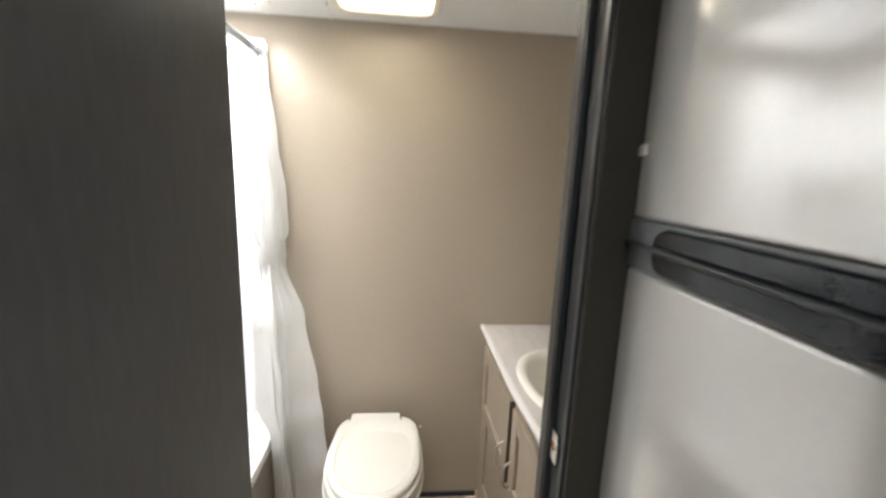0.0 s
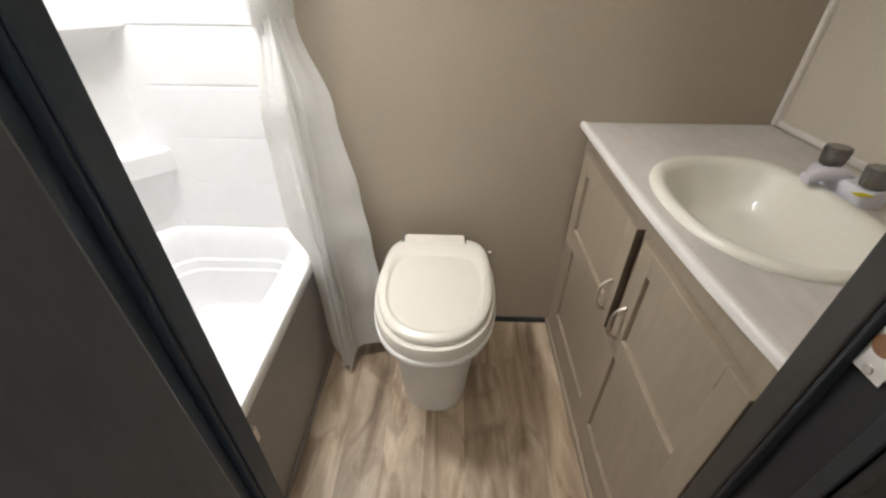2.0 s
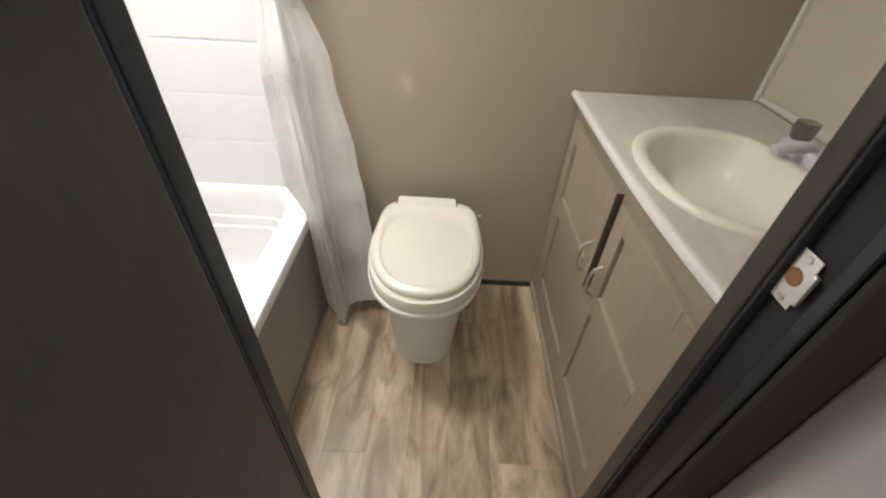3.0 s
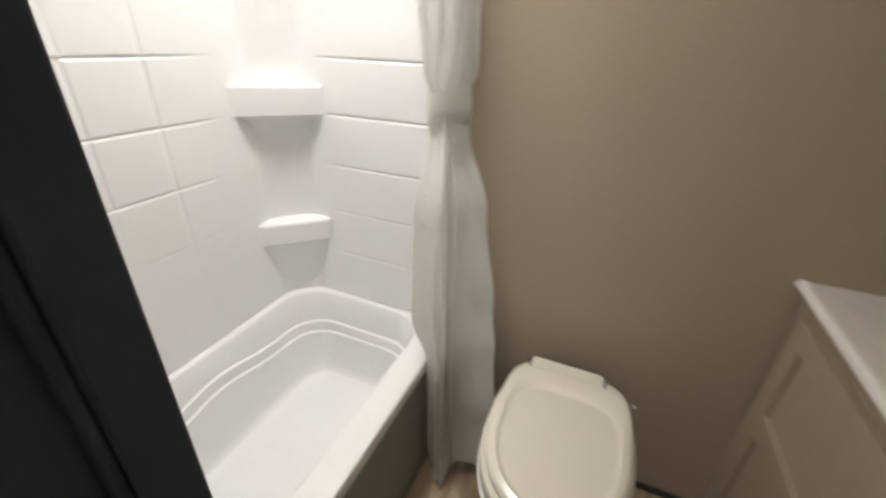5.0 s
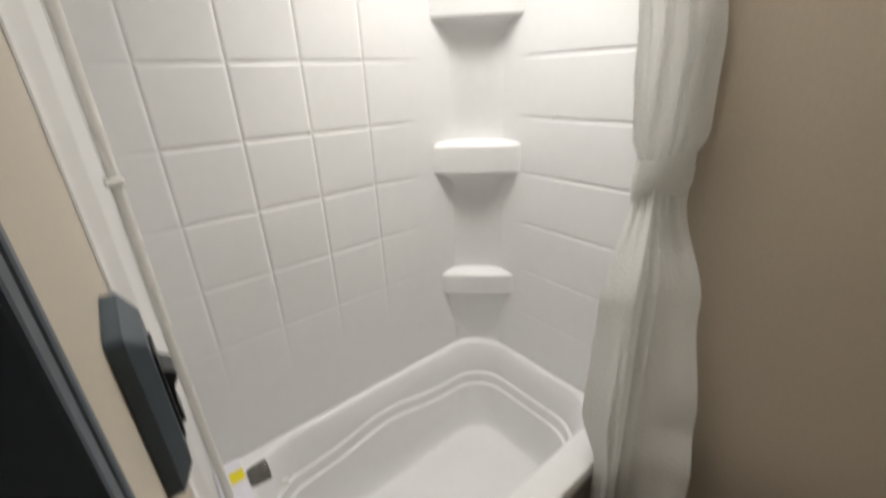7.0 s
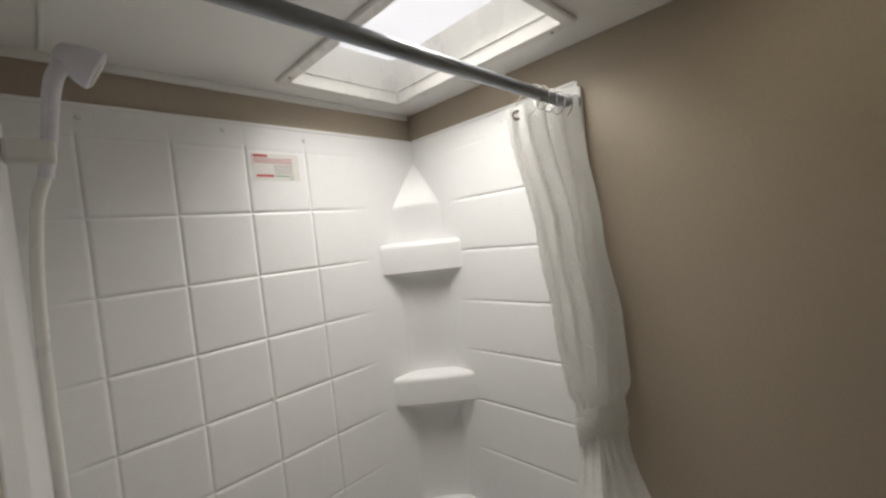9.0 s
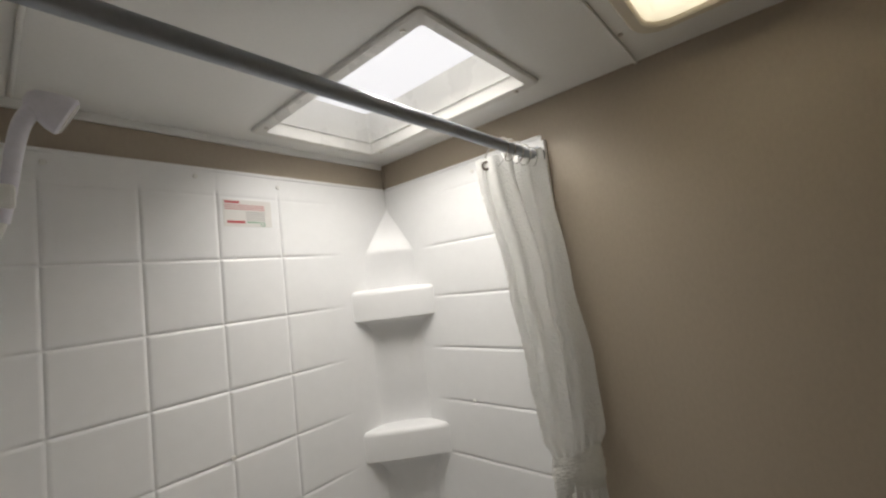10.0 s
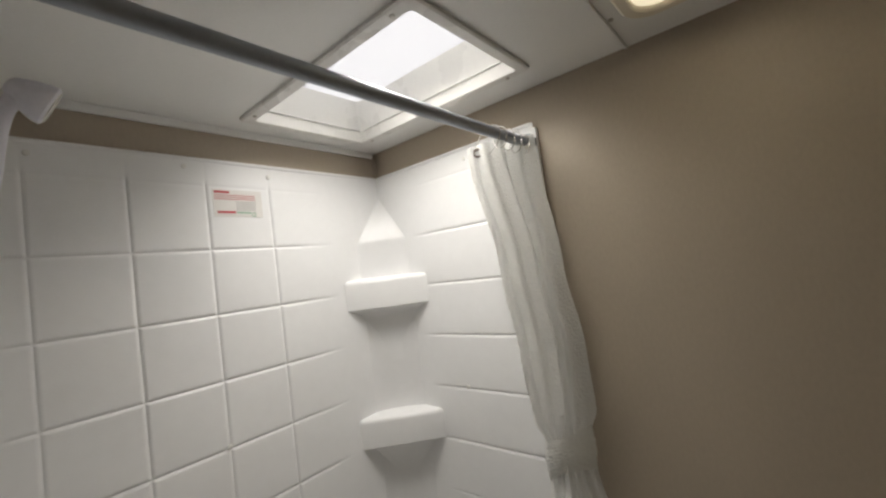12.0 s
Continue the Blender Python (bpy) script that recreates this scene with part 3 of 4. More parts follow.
def knob(c, ax, r=0.023, h=0.045, ribs=10):
    """A fluted knob along ax."""
    c, ax = Vector(c), Vector(ax).normalized()
    u = ax.orthogonal().normalized()
    v = ax.cross(u)
    rings = []
    for f, s in ((0, 0.70), (0.12, 0.86), (0.5, 0.95), (0.9, 1.0), (1.0, 0.9)):
        ring = []
        for i in range(60):
            a = 2 * math.pi * i / 60
            rr = r * s * (1 + 0.07 * math.cos(ribs * a))
            ring.append(tuple(c + ax * h * f + u * rr * math.cos(a) + v * rr * math.sin(a)))
        rings.append(ring)
    return loft(rings)


def spline(keys, n=10):
    """A smooth line through the keys."""
    p = [Vector(k) for k in keys]
    p = [2 * p[0] - p[1]] + p + [2 * p[-1] - p[-2]]
    out = []
    for i in range(1, len(p) - 2):
        for k in range(n):
            t = k / n
            a, b, c, d = p[i - 1], p[i], p[i + 1], p[i + 2]
            out.append(0.5 * (2 * b + (c - a) * t + (2 * a - 5 * b + 4 * c - d) * t * t + (3 * b - a - 3 * c + d) * t ** 3))
    return out + [p[-2]]


tub_faucet()


def shower_head():
    t = thing("hand_shower", "white plastic hand shower in a wall holder", "shower")
    part("holder", block((-1.070, Y0 + 0.014, 1.795), (-1.038, 0.985, 1.830), 0.006), WHITE, t)
    keys = spline([(-1.054, 0.970, 1.775), (-1.054, 0.979, 1.83), (-1.054, 0.985, 1.880), (-1.054, 0.994, 1.925), (-1.054, 1.008, 1.952)], 8)
    part("handle", tube(keys, [0.009 + 0.003 * i / len(keys) for i in range(len(keys))], 14), LILAC, t, smooth=60)
    ax, c = Vector((0, 0.89, -0.46)).normalized(), Vector((-1.054, 0.998, 1.968))
    hd = part("head", tube([c, c + ax * 0.006, c + ax * 0.022, c + ax * 0.040, c + ax * 0.050, c + ax * 0.053], [0.008, 0.016, 0.024, 0.0305, 0.0315, 0.029], 28), LILAC, t, smooth=40)
    part("spray_face", disc(c + ax * 0.0532, ax, 0.026, 0.002, 28, 0.001), WHITE, hd, "pale spray face")
    part("hose_clip", block((-1.072, Y0 + 0.014, 1.253), (-1.036, 0.953, 1.264), 0.003), WHITE, t, "white hose clip")
    return t


shower_head()


def curtain_rod():
    t = thing("curtain_rod", "grey metal shower curtain rod", "rod")
    part("bar", tube([(-0.693, Y0 + 0.016, 1.912), (-0.693, Y1 - 0.017, 1.912)], 0.0125, 20), RODMETAL, t, smooth=60)
    for y, s in ((Y0 + 0.014, 1), (Y1 - 0.0155, -1)):
        part("end_flange", disc((-0.693, y, 1.912), (0, s, 0), 0.024, 0.010, 24, 0.003), RODMETAL, t)
    return t


curtain_rod()


def shower_curtain():
    """A bunched, tied curtain: one folded sheet, a tieback band, rings and eyelets."""
    t = thing("shower_curtain", "white textured shower curtain bunched and tied back", "curtain")
    # z: plan points from the inner end over the front fold and the valley to the outer end, then the depth of the small folds
    keys = [(1.880, -0.764, 1.712, -0.704, 1.758, -0.715, 1.820, -0.668, 1.872, 0.010), (1.60, -0.735, 1.742, -0.668, 1.775, -0.695, 1.830, -0.640, 1.872, 0.011),
            (1.40, -0.718, 1.752, -0.650, 1.785, -0.670, 1.835, -0.615, 1.876, 0.009), (1.258, -0.710, 1.762, -0.646, 1.786, -0.670, 1.836, -0.610, 1.876, 0.007), (1.204, -0.701, 1.784, -0.660, 1.799, -0.668, 1.833, -0.628, 1.870, 0.003),
            (1.132, -0.702, 1.783, -0.657, 1.793, -0.667, 1.833, -0.626, 1.870, 0.003), (0.90, -0.700, 1.700, -0.632, 1.720, -0.625, 1.802, -0.548, 1.846, 0.007),
            (0.62, -0.690, 1.668, -0.606, 1.680, -0.602, 1.762, -0.495, 1.818, 0.006), (0.48, -0.641, 1.668, -0.592, 1.660, -0.588, 1.740, -0.468, 1.785, 0.005),
            (0.25, -0.638, 1.678, -0.575, 1.632, -0.562, 1.710, -0.435, 1.740, 0.005), (0.0, -0.636, 1.686, -0.560, 1.603, -0.540, 1.680, -0.400, 1.700, 0.005)]
    TOP = 1.894
    n, m = 220, 120
    bm = bmesh.new()
    uvl = bm.loops.layers.uv.new("cloth")
    grid = []
    for j in range(m + 1):
        row = []
        for i in range(n + 1):
            u = i / n
            hem = 0.008 + 0.055 * min(1.0, abs(u - 0.36) / 0.36) ** 0.9
            top = TOP + 0.035 * u
            z = top - (top - hem) * j / m
            v = keyed(keys, z)
            p = [Vector((v[k], v[k + 1], 0)) for k in (0, 2, 4, 6)]
            p = [2 * p[0] - p[1]] + p + [2 * p[3] - p[2]]
            k = min(2, int(u * 3))
            f = u * 3 - k
            a, b, c, d = p[k:k + 4]
            q = 0.5 * (2 * b + (c - a) * f + (2 * a - 5 * b + 4 * c - d) * f * f + (3 * b - a - 3 * c + d) * f ** 3)
            q = q * 0.5 + (b + (c - b) * f) * 0.5
            tang = ((c - a) * (1 - f) + (d - b) * f).normalized()
            nrm = Vector((tang.y, -tang.x, 0))
            w = v[8] * (0.45 * math.sin(2 * math.pi * (3.0 * u + 0.15 * math.sin(2.3 * z)) + 1.0) + 0.8 * noise.noise((u * 3, z * 1.6, 4.0)) + 0.12 * noise.noise((u * 9, z * 4, 1.0)))
            low, high = 1 - smoothstep(0.99, 1.13, z), smoothstep(1.22, 1.37, z)
            w += low * smoothstep(0.02, 0.35, z) * (0.020 * bell(u, 0.590 + 0.02 * z, 0.022) - 0.020 * bell(u, 0.530 + 0.02 * z, 0.030) + 0.004 * bell(u, 0.90, 0.05))
            w += low * (1 - smoothstep(0.55, 0.90, z)) * (0.013 * bell(u, 0.235, 0.022) - 0.013 * bell(u, 0.290, 0.030))
            w += high * (0.012 * bell(u, 0.17, 0.05) - 0.013 * bell(u, 0.095, 0.030) - 0.026 * bell(u, 0.62, 0.030) + 0.010 * bell(u, 0.74, 0.06) + 0.006 * bell(u, 0.40, 0.10))
            w += 0.0040 * bell(z, 1.150, 0.10) * math.sin(2 * math.pi * (8.5 * u + 0.4 * math.sin(5 * z)))
            row.append(bm.verts.new(q + nrm * w + Vector((0, 0, z))))
        grid.append(row)
    for j in range(m):
        for i in range(n):
            fc = bm.faces.new((grid[j][i], grid[j][i + 1], grid[j + 1][i + 1], grid[j + 1][i]))
            for lp, (uu, vv) in zip(fc.loops, ((i, j), (i + 1, j), (i + 1, j + 1), (i, j + 1))):
                lp[uvl].uv = (uu / n * 0.42, vv / m * 1.84)
    part("cloth", bm, CLOTH, t, smooth=180)
    # tieback
    c, rings = Vector((-0.664, 1.827, 1.168)), []
    dirv = Vector((0.07, 0.085, 0)).normalized()
    nrm = Vector((dirv.y, -dirv.x, 0))
    bm = bmesh.new()
    uvl = bm.loops.layers.uv.new("cloth")
    for j in range(11):
        f = j / 10
        row = []
        for k in range(48):
            q = 2 * math.pi * k / 48
            w = (0.95 + 0.09 * math.sin(math.pi * f)) * (1 + 0.05 * noise.noise((2.2 * math.cos(q), 2.2 * math.sin(q) + 3 * f, 9 * f)))
            p = c + dirv * 0.060 * w * math.cos(q) + nrm * 0.030 * w * math.sin(q)
            row.append(bm.verts.new(p + Vector((0, 0, (f - 0.5) * (0.088 + 0.012 * math.sin(2 * q + 0.6)) + 0.012 * math.sin(q) + 0.006 * math.cos(q)))))
        rings.append(row)
    for j in range(10):
        for k in range(48):
            fc = bm.faces.new((rings[j][k], rings[j][(k + 1) % 48], rings[j + 1][(k + 1) % 48], rings[j + 1][k]))
            for lp, (uu, vv) in zip(fc.loops, ((k, j), (k + 1, j), (k + 1, j + 1), (k, j + 1))):
                lp[uvl].uv = (uu / 48 * 0.24, vv / 10 * 0.09)
    part("tieback", bm, CLOTH, t, "white fabric tieback band", smooth=80)
    for k in range(4):
        y = 1.75 + 0.035 * k
        bm = tube([(-0.693 + 0.017 * math.cos(q), y + 0.004 * math.sin(q), 1.906 + 0.026 * math.sin(q)) for q in (2 * math.pi * i / 20 for i in range(21))], 0.0014, 6)
        part("ring", bm, CHROME, t, "thin chrome curtain ring", smooth=60)
    hook = [(-0.719 + 0.040 * math.cos(q) - 0.004 * math.sin(q), 1.736 - 0.010 * math.cos(q), 1.902 + 0.027 * math.sin(q) + 0.014 * math.cos(q)) for q in (2 * math.pi * i / 28 for i in range(29))]
    part("ring", tube(hook, 0.0014, 6), CHROME, t, "thin chrome curtain ring", smooth=60)
    part("eyelet", tube([(-0.744 + 0.0085 * math.cos(q), 1.727 + 0.005 * math.cos(q), 1.880 + 0.0085 * math.sin(q)) for q in (2 * math.pi * i / 20 for i in range(21))], 0.0032, 8), DARKMETAL, t, "dark metal eyelet")
    return t


shower_curtain()


def skylight():
    t = thing("skylight", "white framed rectangular skylight above the tub", "skylight")
    o = (SX0 - 0.026, SX1 + 0.026, SY0 - 0.030, SY1 + 0.026)

    def ring(k, r, z, base=(SX0, SX1, SY0, SY1)):
        return rrect(base[0] + k, base[1] - k, base[2] + k, base[3] - k, r, z, 4, 2)
    b = loft([ring(0, 0.012, CEIL - 0.0005, o), ring(0, 0.012, CEIL - 0.006, o), ring(0.004, 0.012, CEIL - 0.009, o), ring(-0.002, 0.008, CEIL - 0.009), ring(0.0, 0.008, CEIL - 0.007),
              ring(0.003, 0.008, CEIL + 0.022), ring(0.0075, 0.008, CEIL + 0.0225), ring(0.0080, 0.008, CEIL + 0.0265), ring(0.014, 0.020, ROOF - 0.003)], False, False)
    part("frame", b, WHITE, t, smooth=30)
    part("pane", block((SX0 - 0.02, SY0 - 0.02, ROOF + 0.002), (SX1 + 0.02, SY1 + 0.02, ROOF + 0.006)), FROSTED, t, "frosted white daylight pane")
    for x in (SX0 + 0.03, (SX0 + SX1) / 2, SX1 - 0.03):
        for y in (SY0 - 0.014, SY1 + 0.013):
            part("screw", disc((x, y, CEIL - 0.009), (0, 0, -1), 0.005, 0.003, 12, 0.001), NICKEL, t)
    return t


skylight()


def roof_vent():
    t = thing("roof_vent", "cream plastic roof vent with round corners", "vent")
    def ring(k, r, z):
        return rrect(VX0 + k, VX1 - k, VY0 + k, VY1 - k, r, z, 8, 2)
    b = loft([ring(-0.014, 0.055, CEIL - 0.0005), ring(-0.014, 0.055, CEIL - 0.012), ring(-0.009, 0.052, CEIL - 0.018), ring(0.006, 0.045, CEIL - 0.018),
              ring(0.009, 0.044, CEIL - 0.014), ring(0.010, 0.044, CEIL + 0.02), ring(0.012, 0.044, ROOF - 0.004)], False, False)
    part("frame", b, CREAM, t, smooth=35)
    b = loft([ring(0.0105, 0.043, CEIL - 0.006), ring(0.0105, 0.043, CEIL - 0.011), ring(0.030, 0.035, CEIL - 0.013), ring(0.036, 0.032, CEIL - 0.009), ring(0.060, 0.025, CEIL - 0.009)], True, True)
    part("diffuser", b, CREAMGLOW, t, "cream translucent diffuser panel", smooth=35)
    part("lid", block((VX0 - 0.02, VY0 - 0.02, ROOF + 0.002), (VX1 + 0.02, VY1 + 0.02, ROOF + 0.008)), FROSTED, t, "frosted vent lid")
    part("screw", disc((-0.428, 1.758, CEIL), (0, 0, -1), 0.005, 0.003, 12, 0.001), NICKEL, t)
    return t


roof_vent()


def toilet():
    t = thing("toilet", "white plastic pedestal toilet with closed lid", "toilet")
    cx = -0.241
    body = [egg(cx - 0.004, 1.61, 0.112, 0.150, 0.165, 0.0, 2.5, 3), egg(cx - 0.004, 1.61, 0.114, 0.152, 0.165, 0.015, 2.5, 3), egg(cx - 0.004, 1.605, 0.122, 0.160, 0.168, 0.12, 2.45, 3),
            egg(cx - 0.004, 1.60, 0.136, 0.174, 0.172, 0.24, 2.4, 3), egg(cx - 0.002, 1.59, 0.148, 0.196, 0.18, 0.34, 2.35, 3.2), egg(cx, 1.58, 0.158, 0.218, 0.19, 0.380, 2.3, 3.5), egg(cx, 1.58, 0.165, 0.232, 0.19, 0.393, 2.25, 3.5), egg(cx, 1.58, 0.168, 0.238, 0.19, 0.398, 2.25, 3.5)]
    part("bowl", loft(body), TOILETWHITE, t, smooth=80)
    F, B = 2.25, 3.6
    rim = [egg(cx, 1.58, 0.172, 0.248, 0.192, 0.399, F, B), egg(cx, 1.58, 0.180, 0.257, 0.197, 0.402, F, B), egg(cx, 1.58, 0.182, 0.259, 0.198, 0.408, F, B), egg(cx, 1.58, 0.182, 0.259, 0.198, 0.418, F, B), egg(cx, 1.58, 0.179, 0.256, 0.196, 0.4215, F, B)]
    part("rim", loft(rim), TOILETWHITE, t, smooth=60)
    seat = [egg(cx, 1.58, 0.173, 0.249, 0.19, 0.4225, F, B), egg(cx, 1.58, 0.178, 0.254, 0.195, 0.425, F, B), egg(cx, 1.58, 0.178, 0.254, 0.196, 0.460, F, B), egg(cx, 1.58, 0.176, 0.252, 0.195, 0.4645, F, B), egg(cx, 1.58, 0.160, 0.233, 0.182, 0.4652, F, B)]
    part("seat", loft(seat), BISQUE, t, smooth=60)
    lid = [egg(cx, 1.58, 0.164, 0.234, 0.208, 0.466, F, B + 0.6), egg(cx, 1.58, 0.168, 0.238, 0.222, 0.469, F, B + 0.6), egg(cx, 1.58, 0.168, 0.238, 0.224, 0.479, F, B + 0.6), egg(cx, 1.58, 0.166, 0.236, 0.222, 0.4845, F, B + 0.6), egg(cx, 1.58, 0.160, 0.229, 0.217, 0.4885, F, B + 0.6), egg(cx, 1.58, 0.150, 0.217, 0.20, 0.4900, F, B + 0.4),
           egg(cx, 1.56, 0.141, 0.196, 0.146, 0.4906, F, B), egg(cx, 1.56, 0.1385, 0.193, 0.143, 0.4868, F, B), egg(cx, 1.56, 0.130, 0.182, 0.132, 0.4866, F, B), egg(cx, 1.56, 0.10, 0.14, 0.10, 0.4884, F, 3), egg(cx, 1.56, 0.05, 0.07, 0.05, 0.4893, F, 2.6)]
    part("lid", loft(lid), BISQUE, t, smooth=60)
    h = [rrect(cx - 0.115, cx + 0.090, 1.764, 1.814, 0.008, z, 4, 3) for z in (0.4665, 0.488)] + [rrect(cx - 0.111, cx + 0.086, 1.767, 1.811, 0.008, 0.4925, 4, 3)]
    part("hinge_cover", loft(h), BISQUE, t, smooth=40)
    for x in (cx - 0.1175, cx + 0.0925):
        part("hinge_slit", block((x - 0.0022, 1.764, 0.470), (x + 0.0022, 1.804, 0.4902), 0.0005), BLACK, t, "dark slit beside the hinge")
    part("pedal", block((cx + 0.170, 1.774, 0.444), (cx + 0.181, 1.782, 0.450), 0.002), WHITE, t, "small white flush valve")
    return t


toilet()


def vanity():
    fx, y0, y1, H = 0.222, Y0 + 0.012, Y1 - 0.002, 0.840
    t = thing("vanity_cabinet", "taupe wood-grain vanity cabinet with two doors", "cabinet")
    part("carcass", block((fx + 0.018, y0, 0.0), (X1 - 0.002, y1, 0.735)), CABINET, t)
    # face: rails, stiles and two low recessed panels
    cols = ((1.435, 1.808), (1.060, 1.348))
    part("top_rail", block((fx, y0, 0.440), (fx + 0.017, y1, H), 0.0015), CABINET, t)
    part("bottom_rail", block((fx, y0, 0.0), (fx + 0.017, y1, 0.13), 0.0015), CABINET, t)
    part("base_strip", block((fx - 0.012, y0, 0.0), (fx - 0.0005, y1, 0.028), 0.003), CABINET, t)
    for a, b in ((y0, cols[1][0]), (cols[1][1], cols[0][0]), (cols[0][1], y1)):
        part("stile", block((fx, a, 0.1305), (fx + 0.017, b, 0.4395), 0.0015), CABINET, t)
    for a, b in cols:
        part("low_panel", block((fx + 0.010, a + 0.0005, 0.131), (fx + 0.0165, b - 0.0005, 0.439)), CABINET, t)
    for a, b, hy in ((1.402, 1.835, 1.432), (0.985, 1.362, 1.332)):
        zb, zt, w = 0.490, 0.792, 0.055
        d = part("door", block((fx - 0.020, a, zb), (fx - 0.001, a + w, zt), 0.0015), CABINET, t, "raised overlay door with a recessed panel")
        part("stile", block((fx - 0.020, b - w, zb), (fx - 0.001, b, zt), 0.0015), CABINET, d)
        part("rail", block((fx - 0.020, a + w + 0.0003, zb), (fx - 0.001, b - w - 0.0003, zb + w), 0.0015), CABINET, d)
        part("rail", block((fx - 0.020, a + w + 0.0003, zt - w), (fx - 0.001, b - w - 0.0003, zt), 0.0015), CABINET, d)
        part("panel", block((fx - 0.009, a + w, zb + w), (fx - 0.002, b - w, zt - w)), CABINET, d)
        hz = 0.575
        part("handle", tube(spline([(fx - 0.020, hy, hz + 0.05), (fx - 0.040, hy, hz + 0.035), (fx - 0.046, hy, hz), (fx - 0.040, hy, hz - 0.035), (fx - 0.020, hy, hz - 0.05)], 6), 0.0042, 10), NICKEL, d, "brushed nickel bow handle", smooth=60)
        for e0, e1 in ((a - 0.0014, a - 0.0002), (b + 0.0002, b + 0.0014)):
            part("edge_band", block((fx - 0.0195, e0, zb + 0.001), (fx - 0.001, e1, zt - 0.001)), RAWEDGE, d, "dark brown raw edge")
    for z in (0.53, 0.74):
        part("hinge", block((fx - 0.016, 0.972, z), (fx - 0.001, 0.984, z + 0.035), 0.002), NICKEL, t)
    c = thing("countertop", "pale stone-look vanity top with a rounded white edge", "countertop")
    # the top with its hole for the basin
    hole = sink_ring(0.012, 0.859)
    outer = [(front_x(y) if x < 0.2 else x, y, z) for x, y, z in fit_ring(hole, 0.196, X1 - 0.010, y0, y1, 0.859)]
    low = [(x, y, 0.841) for x, y, z in outer]
    b = loft([low, outer, hole, [(x, y, 0.842) for x, y, z in hole]], False, False)
    part("slab", b, COUNTER, c)
    prof = [(0.004, 0.8412), (-0.004, 0.8420), (-0.008, 0.845), (-0.008, 0.856), (-0.005, 0.8605), (0.000, 0.8625), (0.008, 0.862), (0.010, 0.8597)]
    b = loft([[(front_x(y) + dx, y, z) for dx, z in prof] for y in [y0 + (y1 - y0) * i / 24 for i in range(25)]], True, True)
    part("front_edge", b, EDGE, c, "rounded white front edge", smooth=40)
    s = thing("sink", "bisque drop-in oval vanity sink", "sink")
    prof = [(-0.010, 0.8595), (-0.009, 0.866), (-0.002, 0.871), (0.010, 0.872), (0.020, 0.868), (0.028, 0.856), (0.040, 0.82), (0.060, 0.775), (0.090, 0.755), (0.125, 0.748)]
    part("bowl", loft([sink_ring(i, z) for i, z in prof], False, True), SINKWHITE, s, smooth=50)
    part("drain", disc((0.43, 1.388, 0.7485), (0, 0, 1), 0.02, 0.003, 20, 0.001), CHROME, s)
    return t


def front_x(y):
    """The counter's front line: it draws back a little towards the doorway."""
    return 0.198 + 0.13 * max(0.0, 1.45 - y) ** 2


def sink_ring(ins, z, n=72):
    """The sink's outline: bowed towards the front, flatter along the faucet."""
    pts = []
    for i in range(n):
        a = 2 * math.pi * i / n
        c, s = math.cos(a), math.sin(a)
        rx = (0.19 if c < 0 else 0.17) - ins
        p = 2.3 if c < 0 else 3.2
        pts.append((0.43 + rx * math.copysign(abs(c) ** (2 / p), c), 1.388 + (0.235 - ins) * math.copysign(abs(s) ** (2 / p), s), z))
    return pts


def fit_ring(ring, x0, x1, y0, y1, z):
    """The same number of points, thrown out on to a rectangle."""
    cx, cy, out = 0.43, 1.388, []
    corners = [(x0, y0), (x0, y1), (x1, y0), (x1, y1)]
    for x, y, _ in ring:
        dx, dy = x - cx, y - cy
        k = min((x1 - cx) / dx if dx > 1e-9 else (x0 - cx) / dx if dx < -1e-9 else 1e9, (y1 - cy) / dy if dy > 1e-9 else (y0 - cy) / dy if dy < -1e-9 else 1e9)
        out.append([cx + dx * k, cy + dy * k, z])
    for qx, qy in corners:
        i = min(range(len(out)), key=lambda j: (out[j][0] - qx) ** 2 + (out[j][1] - qy) ** 2)
        out[i] = [qx, qy, z]
    return [tuple(p) for p in out]


vanity()


def sink_faucet():
    t = thing("sink_faucet", "lavatory faucet in lilac film with smoked knobs", "faucet")
    part("base", loft([rrect(0.618, 0.672, 1.385, 1.555, 0.02, z, 6, 3) for z in (0.8605, 0.885)] + [rrect(0.624, 0.666, 1.391, 1.549, 0.018, 0.893, 6, 3)]), LILAC, t, "faucet base wrapped in lilac film", smooth=40)
    part("spout", tube(spline([(0.645, 1.47, 0.886), (0.62, 1.47, 0.896), (0.585, 1.47, 0.896), (0.556, 1.47, 0.886)]), 0.0145, 14), LILAC, t, "spout wrapped in lilac film", smooth=60)
    for y in (1.415, 1.526):
        part("knob", knob((0.645, y, 0.894), (0, 0, 1), 0.025, 0.042), SMOKED, t, "smoked clear knob", smooth=40)
    part("yellow_tag", block((0.60, 1.385, 0.888), (0.63, 1.402, 0.8895)), YELLOW, t, "yellow label")
    return t


sink_faucet()


def mirror_cabinet():
    t = thing("mirror_cabinet", "grey framed mirror cabinet above the vanity", "cabinet")
    part("box", block((0.70, 1.20, 1.255), (X1 - 0.001, 1.745, 1.75), 0.003), CABINET, t)
    part("mirror", block((0.694, 1.225, 1.28), (0.6995, 1.72, 1.725), 0.001), CHROME, t, "mirror glass")
    return t


mirror_cabinet()


